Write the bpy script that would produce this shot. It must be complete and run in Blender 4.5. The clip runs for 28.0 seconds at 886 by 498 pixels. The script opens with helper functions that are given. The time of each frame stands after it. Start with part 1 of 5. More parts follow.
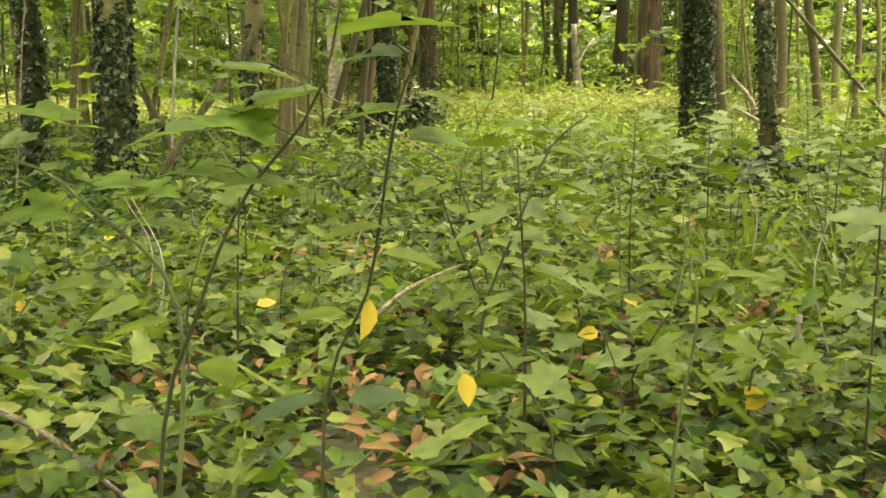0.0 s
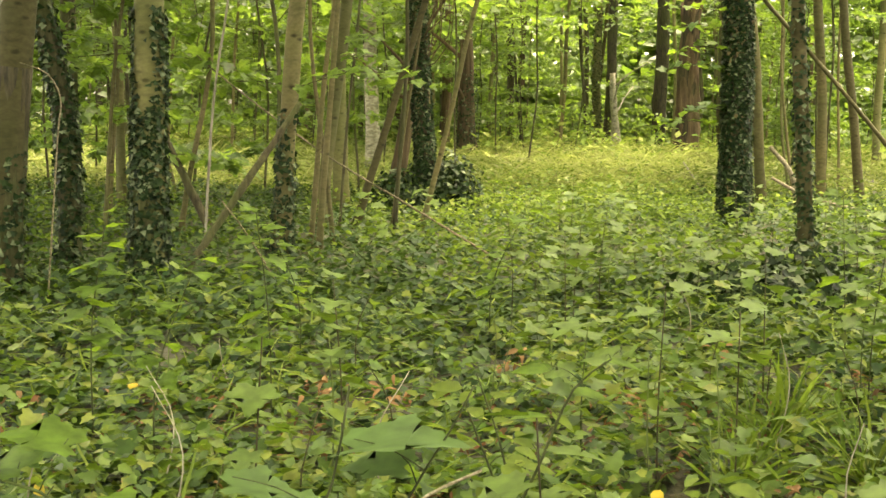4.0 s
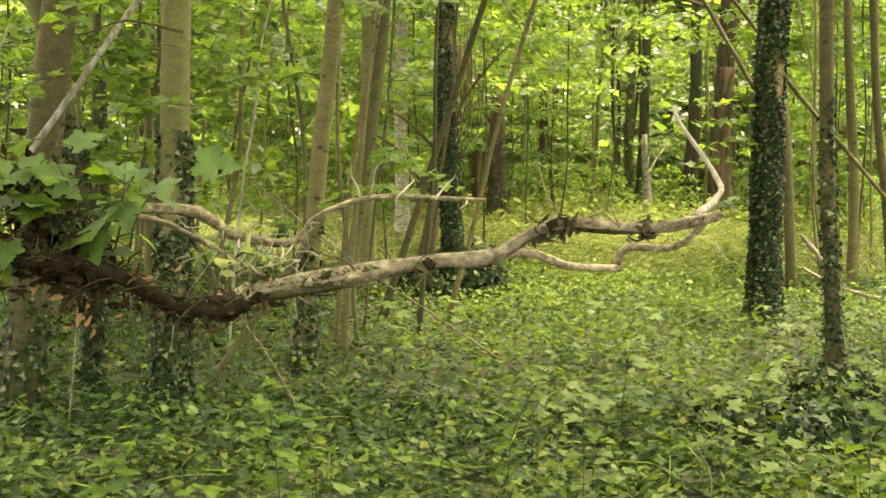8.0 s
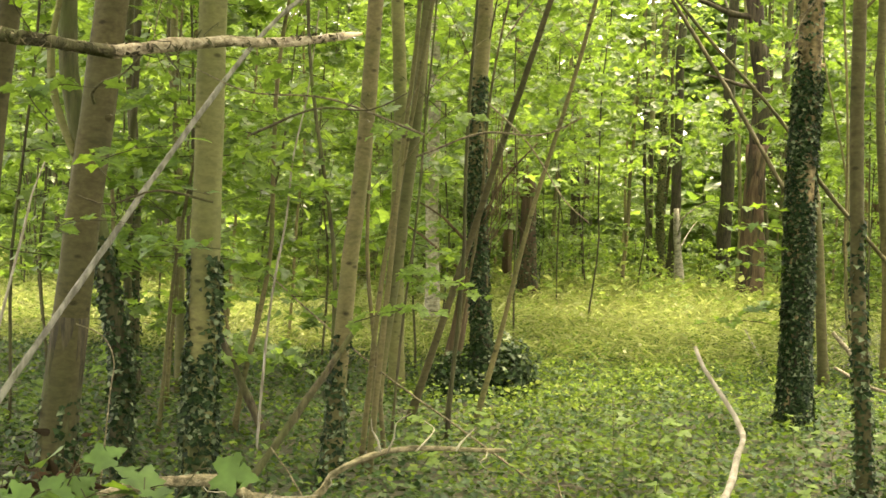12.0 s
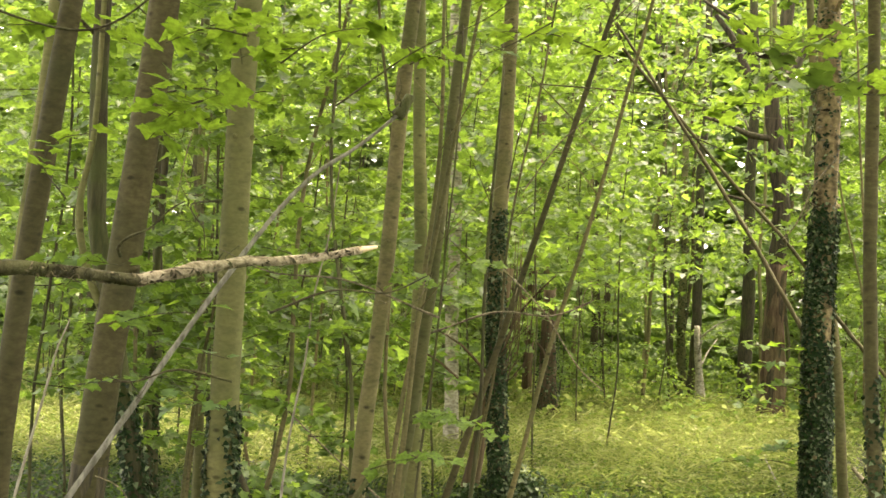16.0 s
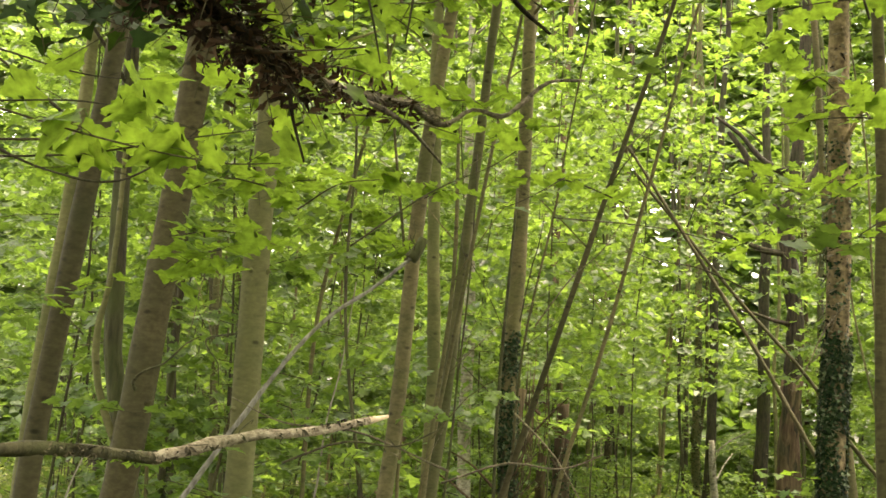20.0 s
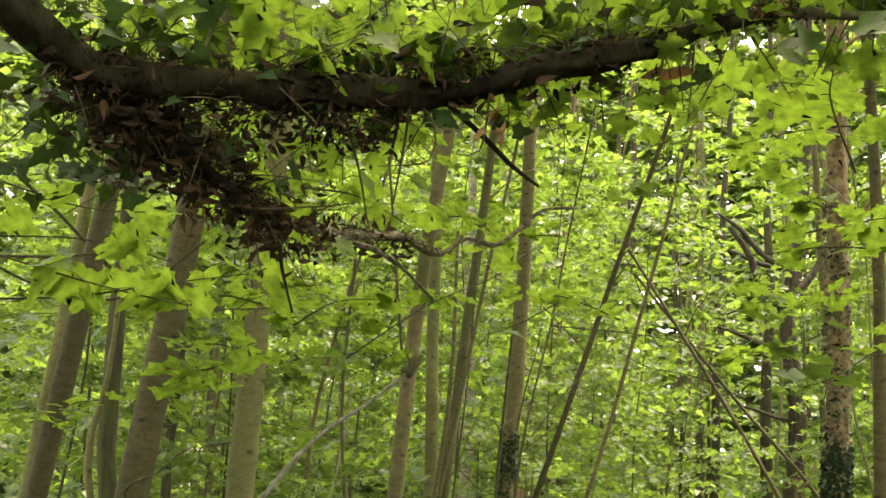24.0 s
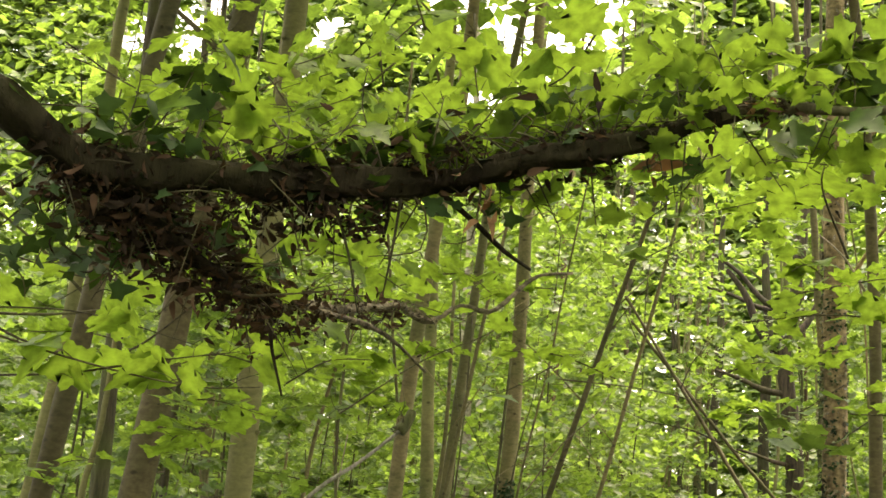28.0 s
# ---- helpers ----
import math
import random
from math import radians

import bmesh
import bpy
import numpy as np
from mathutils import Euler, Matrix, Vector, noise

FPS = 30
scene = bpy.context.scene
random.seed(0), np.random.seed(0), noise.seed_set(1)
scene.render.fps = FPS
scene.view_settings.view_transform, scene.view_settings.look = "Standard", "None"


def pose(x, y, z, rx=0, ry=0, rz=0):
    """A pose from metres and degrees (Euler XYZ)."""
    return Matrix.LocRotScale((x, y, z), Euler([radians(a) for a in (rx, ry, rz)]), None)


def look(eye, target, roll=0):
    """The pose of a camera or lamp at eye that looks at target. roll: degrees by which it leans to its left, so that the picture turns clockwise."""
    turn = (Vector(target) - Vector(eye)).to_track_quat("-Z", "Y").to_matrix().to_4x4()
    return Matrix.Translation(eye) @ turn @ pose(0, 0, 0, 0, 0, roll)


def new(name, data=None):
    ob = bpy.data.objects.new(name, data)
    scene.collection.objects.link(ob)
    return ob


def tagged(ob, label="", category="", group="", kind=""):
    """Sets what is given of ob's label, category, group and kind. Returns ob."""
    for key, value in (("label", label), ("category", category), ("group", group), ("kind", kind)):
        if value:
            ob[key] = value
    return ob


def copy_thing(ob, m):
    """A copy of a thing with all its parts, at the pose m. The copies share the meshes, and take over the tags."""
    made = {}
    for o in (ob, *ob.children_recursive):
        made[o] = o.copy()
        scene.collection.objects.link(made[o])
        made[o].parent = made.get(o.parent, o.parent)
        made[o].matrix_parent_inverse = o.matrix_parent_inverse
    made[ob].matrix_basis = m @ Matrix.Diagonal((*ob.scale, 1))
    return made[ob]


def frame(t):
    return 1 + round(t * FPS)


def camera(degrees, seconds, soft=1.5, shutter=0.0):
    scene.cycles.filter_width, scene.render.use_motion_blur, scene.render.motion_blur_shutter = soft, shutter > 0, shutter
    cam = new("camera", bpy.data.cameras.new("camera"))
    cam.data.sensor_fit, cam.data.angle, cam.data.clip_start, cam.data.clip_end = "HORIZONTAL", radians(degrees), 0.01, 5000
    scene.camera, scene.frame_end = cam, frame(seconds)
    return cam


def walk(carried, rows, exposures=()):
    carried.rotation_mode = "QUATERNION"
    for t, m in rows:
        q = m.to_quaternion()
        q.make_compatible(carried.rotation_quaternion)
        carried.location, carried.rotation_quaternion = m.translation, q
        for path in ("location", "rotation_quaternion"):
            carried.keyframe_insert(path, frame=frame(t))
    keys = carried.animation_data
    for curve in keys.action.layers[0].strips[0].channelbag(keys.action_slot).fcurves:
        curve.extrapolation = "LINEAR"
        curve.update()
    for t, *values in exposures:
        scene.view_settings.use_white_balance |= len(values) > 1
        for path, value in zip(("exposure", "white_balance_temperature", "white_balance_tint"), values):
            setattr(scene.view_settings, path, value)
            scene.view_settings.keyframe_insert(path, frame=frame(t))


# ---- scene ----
cam = camera(38.8, 28.0, soft=1.6)
METRES, EYE, TILT, LEAN, TURN = 2.8, 0.9, -7.8, 0.0, 0.0
ROWS = [
    (0.0, 0.0, 0.0, 0.0, -0.0, 0.0, -0.0),
    (0.5, -0.0008, 0.0033, 0.0108, 0.22, 0.23, -0.11),
    (1.0, -0.0017, 0.0078, 0.0233, 0.42, 0.41, -0.25),
    (1.5, -0.0017, 0.0105, 0.0408, 0.63, 0.62, -0.4),
    (2.0, -0.0012, 0.0137, 0.0621, 0.83, 0.78, -0.56),
    (2.5, 0.001, 0.0128, 0.0894, 1.04, 0.9, -0.65),
    (3.0, 0.0054, 0.0149, 0.1179, 1.26, 1.04, -0.73),
    (3.5, 0.0092, 0.0175, 0.1479, 1.46, 1.18, -0.85),
    (5.5, 0.0195, 0.0236, 0.2641, 2.22, 1.95, -1.25),
    (6.0, 0.0224, 0.025, 0.2949, 2.41, 2.16, -1.32),
    (6.5, 0.0248, 0.0255, 0.3245, 2.6, 2.36, -1.45),
    (7.0, 0.0283, 0.0257, 0.3538, 2.79, 2.58, -1.51),
    (7.5, 0.0295, 0.0276, 0.3835, 2.94, 2.79, -1.61),
    (8.0, 0.0326, 0.0278, 0.4142, 3.11, 2.96, -1.68),
    (8.5, 0.0348, 0.0277, 0.4441, 3.28, 3.16, -1.75),
    (9.0, 0.0367, 0.0256, 0.472, 3.45, 3.37, -1.83),
    (9.5, 0.0385, 0.0235, 0.4979, 3.63, 3.61, -1.92),
    (10.0, 0.04, 0.0203, 0.5219, 3.82, 3.9, -2.01),
    (10.5, 0.0401, 0.0188, 0.5449, 4.01, 4.22, -2.14),
    (11.0, 0.0393, 0.0154, 0.5684, 4.18, 4.55, -2.27),
    (11.5, 0.0374, 0.013, 0.5908, 4.34, 4.92, -2.39),
    (12.0, 0.0374, 0.008, 0.6119, 4.5, 5.29, -2.48),
    (12.5, 0.0359, 0.0022, 0.631, 4.64, 5.77, -2.58),
    (14.5, 0.0442, -0.0324, 0.704, 5.2, 7.98, -3.02),
    (15.0, 0.0462, -0.04, 0.7206, 5.29, 8.58, -3.11),
    (15.5, 0.0468, -0.0486, 0.7335, 5.33, 9.19, -3.19),
    (16.0, 0.051, -0.0605, 0.7445, 5.41, 9.82, -3.29),
    (16.5, 0.0532, -0.0665, 0.7524, 5.48, 10.43, -3.38),
    (17.0, 0.0543, -0.0725, 0.7608, 5.55, 11.03, -3.46),
    (17.5, 0.0542, -0.0803, 0.7715, 5.63, 11.52, -3.56),
    (18.0, 0.0539, -0.0865, 0.7831, 5.7, 12.02, -3.63),
    (18.5, 0.0541, -0.0922, 0.7949, 5.79, 12.57, -3.73),
    (19.0, 0.0549, -0.1011, 0.806, 5.86, 13.16, -3.83),
    (19.5, 0.0546, -0.107, 0.8175, 5.89, 13.78, -3.94),
    (20.0, 0.0551, -0.1142, 0.8272, 5.92, 14.42, -3.99),
    (20.5, 0.0572, -0.121, 0.8366, 5.94, 15.09, -4.1),
    (21.0, 0.0575, -0.1276, 0.8465, 5.94, 15.75, -4.16),
    (21.5, 0.0582, -0.131, 0.8576, 5.96, 16.4, -4.25),
    (22.0, 0.0606, -0.1342, 0.866, 5.98, 16.95, -4.35),
    (22.5, 0.0626, -0.1341, 0.8735, 5.98, 17.37, -4.41),
    (24.5, 0.0709, -0.1385, 0.9043, 5.82, 18.5, -4.76),
    (25.0, 0.0726, -0.1392, 0.9122, 5.8, 18.74, -4.83),
    (25.5, 0.0736, -0.1413, 0.9193, 5.8, 18.93, -4.91),
    (26.0, 0.0739, -0.1432, 0.9257, 5.77, 19.13, -4.98),
    (26.5, 0.0736, -0.1462, 0.9322, 5.72, 19.31, -5.06),
    (27.0, 0.0737, -0.1488, 0.9382, 5.68, 19.49, -5.12),
    (27.5, 0.0744, -0.1508, 0.9437, 5.65, 19.66, -5.19),
    (28.0, 0.0741, -0.1521, 0.9482, 5.61, 19.82, -5.25),
]
walk(cam, [(t, pose(0, 0, EYE, TILT, LEAN, TURN) @ pose(METRES * x, METRES * y, METRES * z, 90 + pitch, roll, yaw)) for t, x, y, z, yaw, pitch, roll in ROWS],
     [(0.0, 3.5, 9500, 8), (2.0, 3.5, 9500, 8), (6.0, 3.54, 9500, 8), (12.0, 3.48, 8900, 9), (14.0, 3.45, 8500, 11), (17.0, 3.24, 8400, 12), (22.0, 2.97, 8300, 13), (28.0, 2.98, 8300, 14)])

# ---- light: bright veiled sun high on the right, over a gap in the canopy ----
SUN_ELEV, SUN_AZ = 73.0, 35.0        # degrees up; degrees to the right of straight ahead
world = bpy.data.worlds.new("sky")
scene.world = world
world.use_nodes = True
wn = world.node_tree.nodes
sky = wn.new("ShaderNodeTexSky")
sky.sky_type, sky.sun_disc = "NISHITA", False
sky.sun_elevation, sky.sun_rotation = radians(SUN_ELEV), radians(SUN_AZ)
sky.air_density, sky.dust_density = 1.0, 3.0
wn["Background"].inputs["Strength"].default_value = 0.15
veil = wn.new("ShaderNodeHueSaturation")          # thin cloud takes most of the blue out of the sky
veil.inputs["Saturation"].default_value = 0.3
world.node_tree.links.new(sky.outputs[0], veil.inputs["Color"])
world.node_tree.links.new(veil.outputs[0], wn["Background"].inputs["Color"])
sun = new("sun", bpy.data.lights.new("sun", "SUN"))
sun.data.energy, sun.data.angle, sun.data.color = 1.4, radians(20.0), (1.0, 0.94, 0.82)
sun.matrix_world = look((0, 0, 30), (-math.sin(radians(SUN_AZ)) * math.cos(radians(SUN_ELEV)), -math.cos(radians(SUN_AZ)) * math.cos(radians(SUN_ELEV)), 30 - math.sin(radians(SUN_ELEV))))


# ---- materials ----
def nodes_of(mat):
    mat.use_nodes = True
    nt = mat.node_tree
    nt.nodes.clear()
    return nt, nt.nodes.new("ShaderNodeOutputMaterial")


def ramp(nt, fac, stops):
    r = nt.nodes.new("ShaderNodeValToRGB")
    el = r.color_ramp.elements
    while len(el) < len(stops):
        el.new(0.5)
    for e, (p, c) in zip(el, stops):
        e.position, e.color = p, (*c, 1)
    nt.links.new(fac, r.inputs[0])
    return r.outputs[0]


def leaf_material(name, colours, through_colour, rough=0.45, clear=0.5, blotch=0.25, gloss=0.22, spread=1.0):
    """Leaf blades: each blade its own tint, light comes through them."""
    mat = bpy.data.materials.new(name)
    nt, out = nodes_of(mat)
    L = nt.links
    geo = nt.nodes.new("ShaderNodeNewGeometry")
    n = len(colours)
    col = ramp(nt, geo.outputs["Random Per Island"], [((i + 0.5) / n, c) for i, c in enumerate(colours)])
    tc = nt.nodes.new("ShaderNodeTexCoord")
    no = nt.nodes.new("ShaderNodeTexNoise")
    no.inputs["Scale"].default_value, no.inputs["Detail"].default_value = 22.0, 4.0
    L.new(tc.outputs["Object"], no.inputs["Vector"])
    mix = nt.nodes.new("ShaderNodeMix")
    mix.data_type, mix.blend_type = "RGBA", "MULTIPLY"
    mix.inputs[0].default_value = 1.0
    shade = ramp(nt, no.outputs["Fac"], [(0.3, (1 - blotch,) * 3), (0.7, (1 + blotch,) * 3)])
    L.new(col, mix.inputs[6])
    L.new(shade, mix.inputs[7])
    bs = nt.nodes.new("ShaderNodeBsdfPrincipled")
    bs.inputs["Roughness"].default_value = rough
    bs.inputs["Specular IOR Level"].default_value = gloss
    L.new(mix.outputs[2], bs.inputs["Base Color"])
    tr = nt.nodes.new("ShaderNodeBsdfTranslucent")
    mt = nt.nodes.new("ShaderNodeMix")
    mt.data_type, mt.blend_type = "RGBA", "MULTIPLY"
    mt.inputs[0].default_value = 1.0
    mt.inputs[6].default_value = (*through_colour, 1)
    L.new(shade, mt.inputs[7])
    vary = nt.nodes.new("ShaderNodeMath")          # no two leaves let through the same light
    vary.operation = "MULTIPLY"
    vary.inputs[1].default_value = 7.31
    L.new(geo.outputs["Random Per Island"], vary.inputs[0])
    frac = nt.nodes.new("ShaderNodeMath")
    frac.operation = "FRACT"
    L.new(vary.outputs[0], frac.inputs[0])
    mv = nt.nodes.new("ShaderNodeMix")
    mv.data_type, mv.blend_type = "RGBA", "MULTIPLY"
    mv.inputs[0].default_value = 1.0
    L.new(mt.outputs[2], mv.inputs[6])
    L.new(ramp(nt, frac.outputs[0], [(0.0, (1 - 0.62 * spread, 1 - 0.56 * spread, 1 - 0.64 * spread)), (0.45, (0.88, 0.93, 0.84)), (1.0, (1 + 0.45 * spread, 1 + 0.42 * spread, 1 + 0.5 * spread))]), mv.inputs[7])
    L.new(mv.outputs[2], tr.inputs["Color"])
    ms = nt.nodes.new("ShaderNodeMixShader")
    ms.inputs[0].default_value = clear
    L.new(bs.outputs[0], ms.inputs[1])
    L.new(tr.outputs[0], ms.inputs[2])
    L.new(ms.outputs[0], out.inputs[0])
    return mat


def bark_material(name, light, dark, moss=(0.06, 0.08, 0.02), moss_amount=0.3, stretch=6.0, scale=7.0, bump=0.4, rings=0.0, random_tint=0.25, gloss=0.15, scars=0.0):
    """Bark: streaks along the stem, blotches, a film of algae, fine relief; rings across for smooth young bark; scars: how dark the eye-shaped marks are."""
    mat = bpy.data.materials.new(name)
    nt, out = nodes_of(mat)
    L = nt.links
    tc = nt.nodes.new("ShaderNodeTexCoord")
    mp = nt.nodes.new("ShaderNodeMapping")
    mp.inputs["Scale"].default_value = (1, 1, 1 / stretch)
    L.new(tc.outputs["Object"], mp.inputs[0])
    streak = nt.nodes.new("ShaderNodeTexNoise")
    streak.inputs["Scale"].default_value, streak.inputs["Detail"].default_value, streak.inputs["Roughness"].default_value = scale * 5, 6.0, 0.65
    L.new(mp.outputs[0], streak.inputs["Vector"])
    blotch = nt.nodes.new("ShaderNodeTexNoise")
    blotch.inputs["Scale"].default_value, blotch.inputs["Detail"].default_value = 2.3, 5.0
    L.new(tc.outputs["Object"], blotch.inputs["Vector"])
    base = ramp(nt, streak.outputs["Fac"], [(0.37, dark), (0.64, light)])
    m1 = nt.nodes.new("ShaderNodeMix")
    m1.data_type = "RGBA"
    f1 = ramp(nt, blotch.outputs["Fac"], [(0.42, (0, 0, 0)), (0.7, (moss_amount,) * 3)])
    L.new(f1, m1.inputs[0])
    L.new(base, m1.inputs[6])
    m1.inputs[7].default_value = (*moss, 1)
    last = m1.outputs[2]
    height = streak.outputs["Fac"]
    if rings:
        mp2 = nt.nodes.new("ShaderNodeMapping")
        mp2.inputs["Scale"].default_value = (4.0, 4.0, 11.0)
        L.new(tc.outputs["Object"], mp2.inputs[0])
        rn = nt.nodes.new("ShaderNodeTexNoise")
        rn.inputs["Scale"].default_value, rn.inputs["Detail"].default_value = 1.6, 3.0
        L.new(mp2.outputs[0], rn.inputs["Vector"])
        m2 = nt.nodes.new("ShaderNodeMix")
        m2.data_type, m2.blend_type = "RGBA", "MULTIPLY"
        m2.inputs[0].default_value = 1.0
        L.new(last, m2.inputs[6])
        L.new(ramp(nt, rn.outputs["Fac"], [(0.3, (1 - rings,) * 3), (0.5, (1, 1, 1))]), m2.inputs[7])
        last = m2.outputs[2]
    if scars:
        mp3 = nt.nodes.new("ShaderNodeMapping")
        mp3.inputs["Scale"].default_value = (5.0, 5.0, 9.0)
        L.new(tc.outputs["Object"], mp3.inputs[0])
        warp = nt.nodes.new("ShaderNodeTexNoise")
        warp.inputs["Scale"].default_value, warp.inputs["Detail"].default_value = 0.7, 4.0
        L.new(tc.outputs["Object"], warp.inputs["Vector"])
        eyes = nt.nodes.new("ShaderNodeTexVoronoi")
        eyes.inputs["Scale"].default_value = 1.0
        L.new(mp3.outputs[0], eyes.inputs["Vector"])
        for value, stops in ((eyes.outputs["Distance"], [(0.08, (1 - scars,) * 3), (0.2, (1, 1, 1))]), (warp.outputs["Fac"], [(0.36, (0.7, 0.76, 0.68)), (0.56, (1, 1, 1)), (0.7, (1.12, 1.1, 1.05))])):
            ms = nt.nodes.new("ShaderNodeMix")
            ms.data_type, ms.blend_type = "RGBA", "MULTIPLY"
            ms.inputs[0].default_value = 1.0
            L.new(last, ms.inputs[6])
            L.new(ramp(nt, value, stops), ms.inputs[7])
            last = ms.outputs[2]
    info = nt.nodes.new("ShaderNodeObjectInfo")
    m3 = nt.nodes.new("ShaderNodeMix")
    m3.data_type, m3.blend_type = "RGBA", "MULTIPLY"
    m3.inputs[0].default_value = 1.0
    L.new(last, m3.inputs[6])
    L.new(ramp(nt, info.outputs["Random"], [(0.0, (1 - random_tint, 1 - random_tint, 1 - random_tint * 0.8)), (1.0, (1 + random_tint,) * 3)]), m3.inputs[7])
    bs = nt.nodes.new("ShaderNodeBsdfPrincipled")
    bs.inputs["Roughness"].default_value = 0.85
    bs.inputs["Specular IOR Level"].default_value = gloss
    L.new(m3.outputs[2], bs.inputs["Base Color"])
    bp = nt.nodes.new("ShaderNodeBump")
    bp.inputs["Strength"].default_value, bp.inputs["Distance"].default_value = bump, 0.02
    L.new(height, bp.inputs["Height"])
    L.new(bp.outputs[0], bs.inputs["Normal"])
    L.new(bs.outputs[0], out.inputs[0])
    return mat


def soil_material():
    mat = bpy.data.materials.new("leaf_mould")
    nt, out = nodes_of(mat)
    L = nt.links
    tc = nt.nodes.new("ShaderNodeTexCoord")
    a = nt.nodes.new("ShaderNodeTexNoise")
    a.inputs["Scale"].default_value, a.inputs["Detail"].default_value = 14.0, 8.0
    L.new(tc.outputs["Object"], a.inputs["Vector"])
    b = nt.nodes.new("ShaderNodeTexNoise")
    b.inputs["Scale"].default_value, b.inputs["Detail"].default_value = 0.5, 4.0
    L.new(tc.outputs["Object"], b.inputs["Vector"])
    c1 = ramp(nt, a.outputs["Fac"], [(0.3, (0.014, 0.012, 0.006)), (0.55, (0.034, 0.028, 0.013)), (0.75, (0.07, 0.05, 0.024))])
    m = nt.nodes.new("ShaderNodeMix")
    m.data_type = "RGBA"
    L.new(ramp(nt, b.outputs["Fac"], [(0.4, (0.1,) * 3), (0.65, (0.6,) * 3)]), m.inputs[0])
    L.new(c1, m.inputs[6])
    m.inputs[7].default_value = (0.03, 0.045, 0.011, 1)
    bs = nt.nodes.new("ShaderNodeBsdfPrincipled")
    bs.inputs["Roughness"].default_value = 0.95
    L.new(m.outputs[2], bs.inputs["Base Color"])
    bp = nt.nodes.new("ShaderNodeBump")
    bp.inputs["Strength"].default_value, bp.inputs["Distance"].default_value = 0.8, 0.05
    L.new(a.outputs["Fac"], bp.inputs["Height"])
    L.new(bp.outputs[0], bs.inputs["Normal"])
    L.new(bs.outputs[0], out.inputs[0])
    return mat


M_SOIL = soil_material()
M_CANOPY = leaf_material("canopy_leaf", [(0.035, 0.07, 0.018), (0.05, 0.095, 0.022), (0.07, 0.122, 0.028), (0.095, 0.142, 0.042)], (0.192, 0.3, 0.042), 0.42, 0.48, 0.3, 0.26, 0.9)
M_MAPLE = leaf_material("sycamore_leaf", [(0.045, 0.09, 0.02), (0.06, 0.115, 0.022), (0.08, 0.14, 0.024), (0.075, 0.11, 0.032)], (0.25, 0.372, 0.044), 0.48, 0.53, 0.42, 0.1)
M_IVY = leaf_material("ivy_leaf", [(0.012, 0.03, 0.011), (0.018, 0.042, 0.014), (0.028, 0.055, 0.018), (0.046, 0.078, 0.02)], (0.06, 0.11, 0.014), 0.5, 0.2, 0.3, 0.11)
M_FRESH = leaf_material("fresh_ivy_leaf", [(0.03, 0.062, 0.014), (0.045, 0.088, 0.017), (0.064, 0.112, 0.022), (0.092, 0.138, 0.032), (0.125, 0.15, 0.028)], (0.14, 0.22, 0.025), 0.48, 0.3, 0.3, 0.15)
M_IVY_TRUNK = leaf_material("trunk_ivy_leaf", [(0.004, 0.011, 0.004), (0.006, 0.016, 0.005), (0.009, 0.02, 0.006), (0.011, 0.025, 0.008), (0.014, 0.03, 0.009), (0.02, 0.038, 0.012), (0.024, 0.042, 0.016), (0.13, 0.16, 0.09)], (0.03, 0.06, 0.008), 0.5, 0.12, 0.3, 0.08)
M_DULL = leaf_material("dull_sycamore_leaf", [(0.03, 0.064, 0.02), (0.042, 0.086, 0.025), (0.062, 0.11, 0.034), (0.09, 0.128, 0.05)], (0.19, 0.29, 0.045), 0.5, 0.36, 0.3, 0.12)
M_HERB = leaf_material("herb_leaf", [(0.024, 0.052, 0.008), (0.04, 0.076, 0.01), (0.058, 0.098, 0.012), (0.09, 0.125, 0.016), (0.055, 0.075, 0.012)], (0.14, 0.215, 0.03), 0.5, 0.34, 0.3, 0.08)
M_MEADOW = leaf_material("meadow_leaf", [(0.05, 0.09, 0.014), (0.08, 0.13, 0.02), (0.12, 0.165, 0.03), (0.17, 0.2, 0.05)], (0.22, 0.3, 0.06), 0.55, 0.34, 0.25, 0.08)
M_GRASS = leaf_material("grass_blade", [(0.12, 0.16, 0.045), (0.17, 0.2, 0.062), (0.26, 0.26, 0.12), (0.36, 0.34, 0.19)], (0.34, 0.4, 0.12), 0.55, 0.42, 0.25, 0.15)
M_YELLOW = leaf_material("yellow_leaf", [(0.36, 0.26, 0.025), (0.42, 0.33, 0.045)], (0.45, 0.34, 0.03), 0.5, 0.35)
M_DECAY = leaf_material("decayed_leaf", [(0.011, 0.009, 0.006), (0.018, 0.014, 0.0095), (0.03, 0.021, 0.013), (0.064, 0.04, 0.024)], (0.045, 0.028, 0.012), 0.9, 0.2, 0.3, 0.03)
M_BROWN = leaf_material("withered_leaf", [(0.11, 0.052, 0.022), (0.16, 0.078, 0.03), (0.22, 0.13, 0.06), (0.085, 0.045, 0.025)], (0.17, 0.08, 0.03), 0.75, 0.2)
B_SMOOTH = bark_material("smooth_olive_bark", (0.136, 0.13, 0.055), (0.1, 0.096, 0.04), moss=(0.066, 0.078, 0.028), moss_amount=0.65, stretch=0.5, scale=4.0, bump=0.07, rings=0.22, scars=0.6)
B_BROWN = bark_material("brown_olive_bark", (0.088, 0.077, 0.034), (0.056, 0.048, 0.022), moss=(0.05, 0.054, 0.022), moss_amount=0.6, stretch=0.6, scale=4.0, bump=0.1, rings=0.28, scars=0.6)
B_POLE = bark_material("tan_pole_bark", (0.145, 0.124, 0.058), (0.095, 0.08, 0.038), moss_amount=0.4, stretch=0.6, scale=5.0, bump=0.1, rings=0.3, scars=0.65)
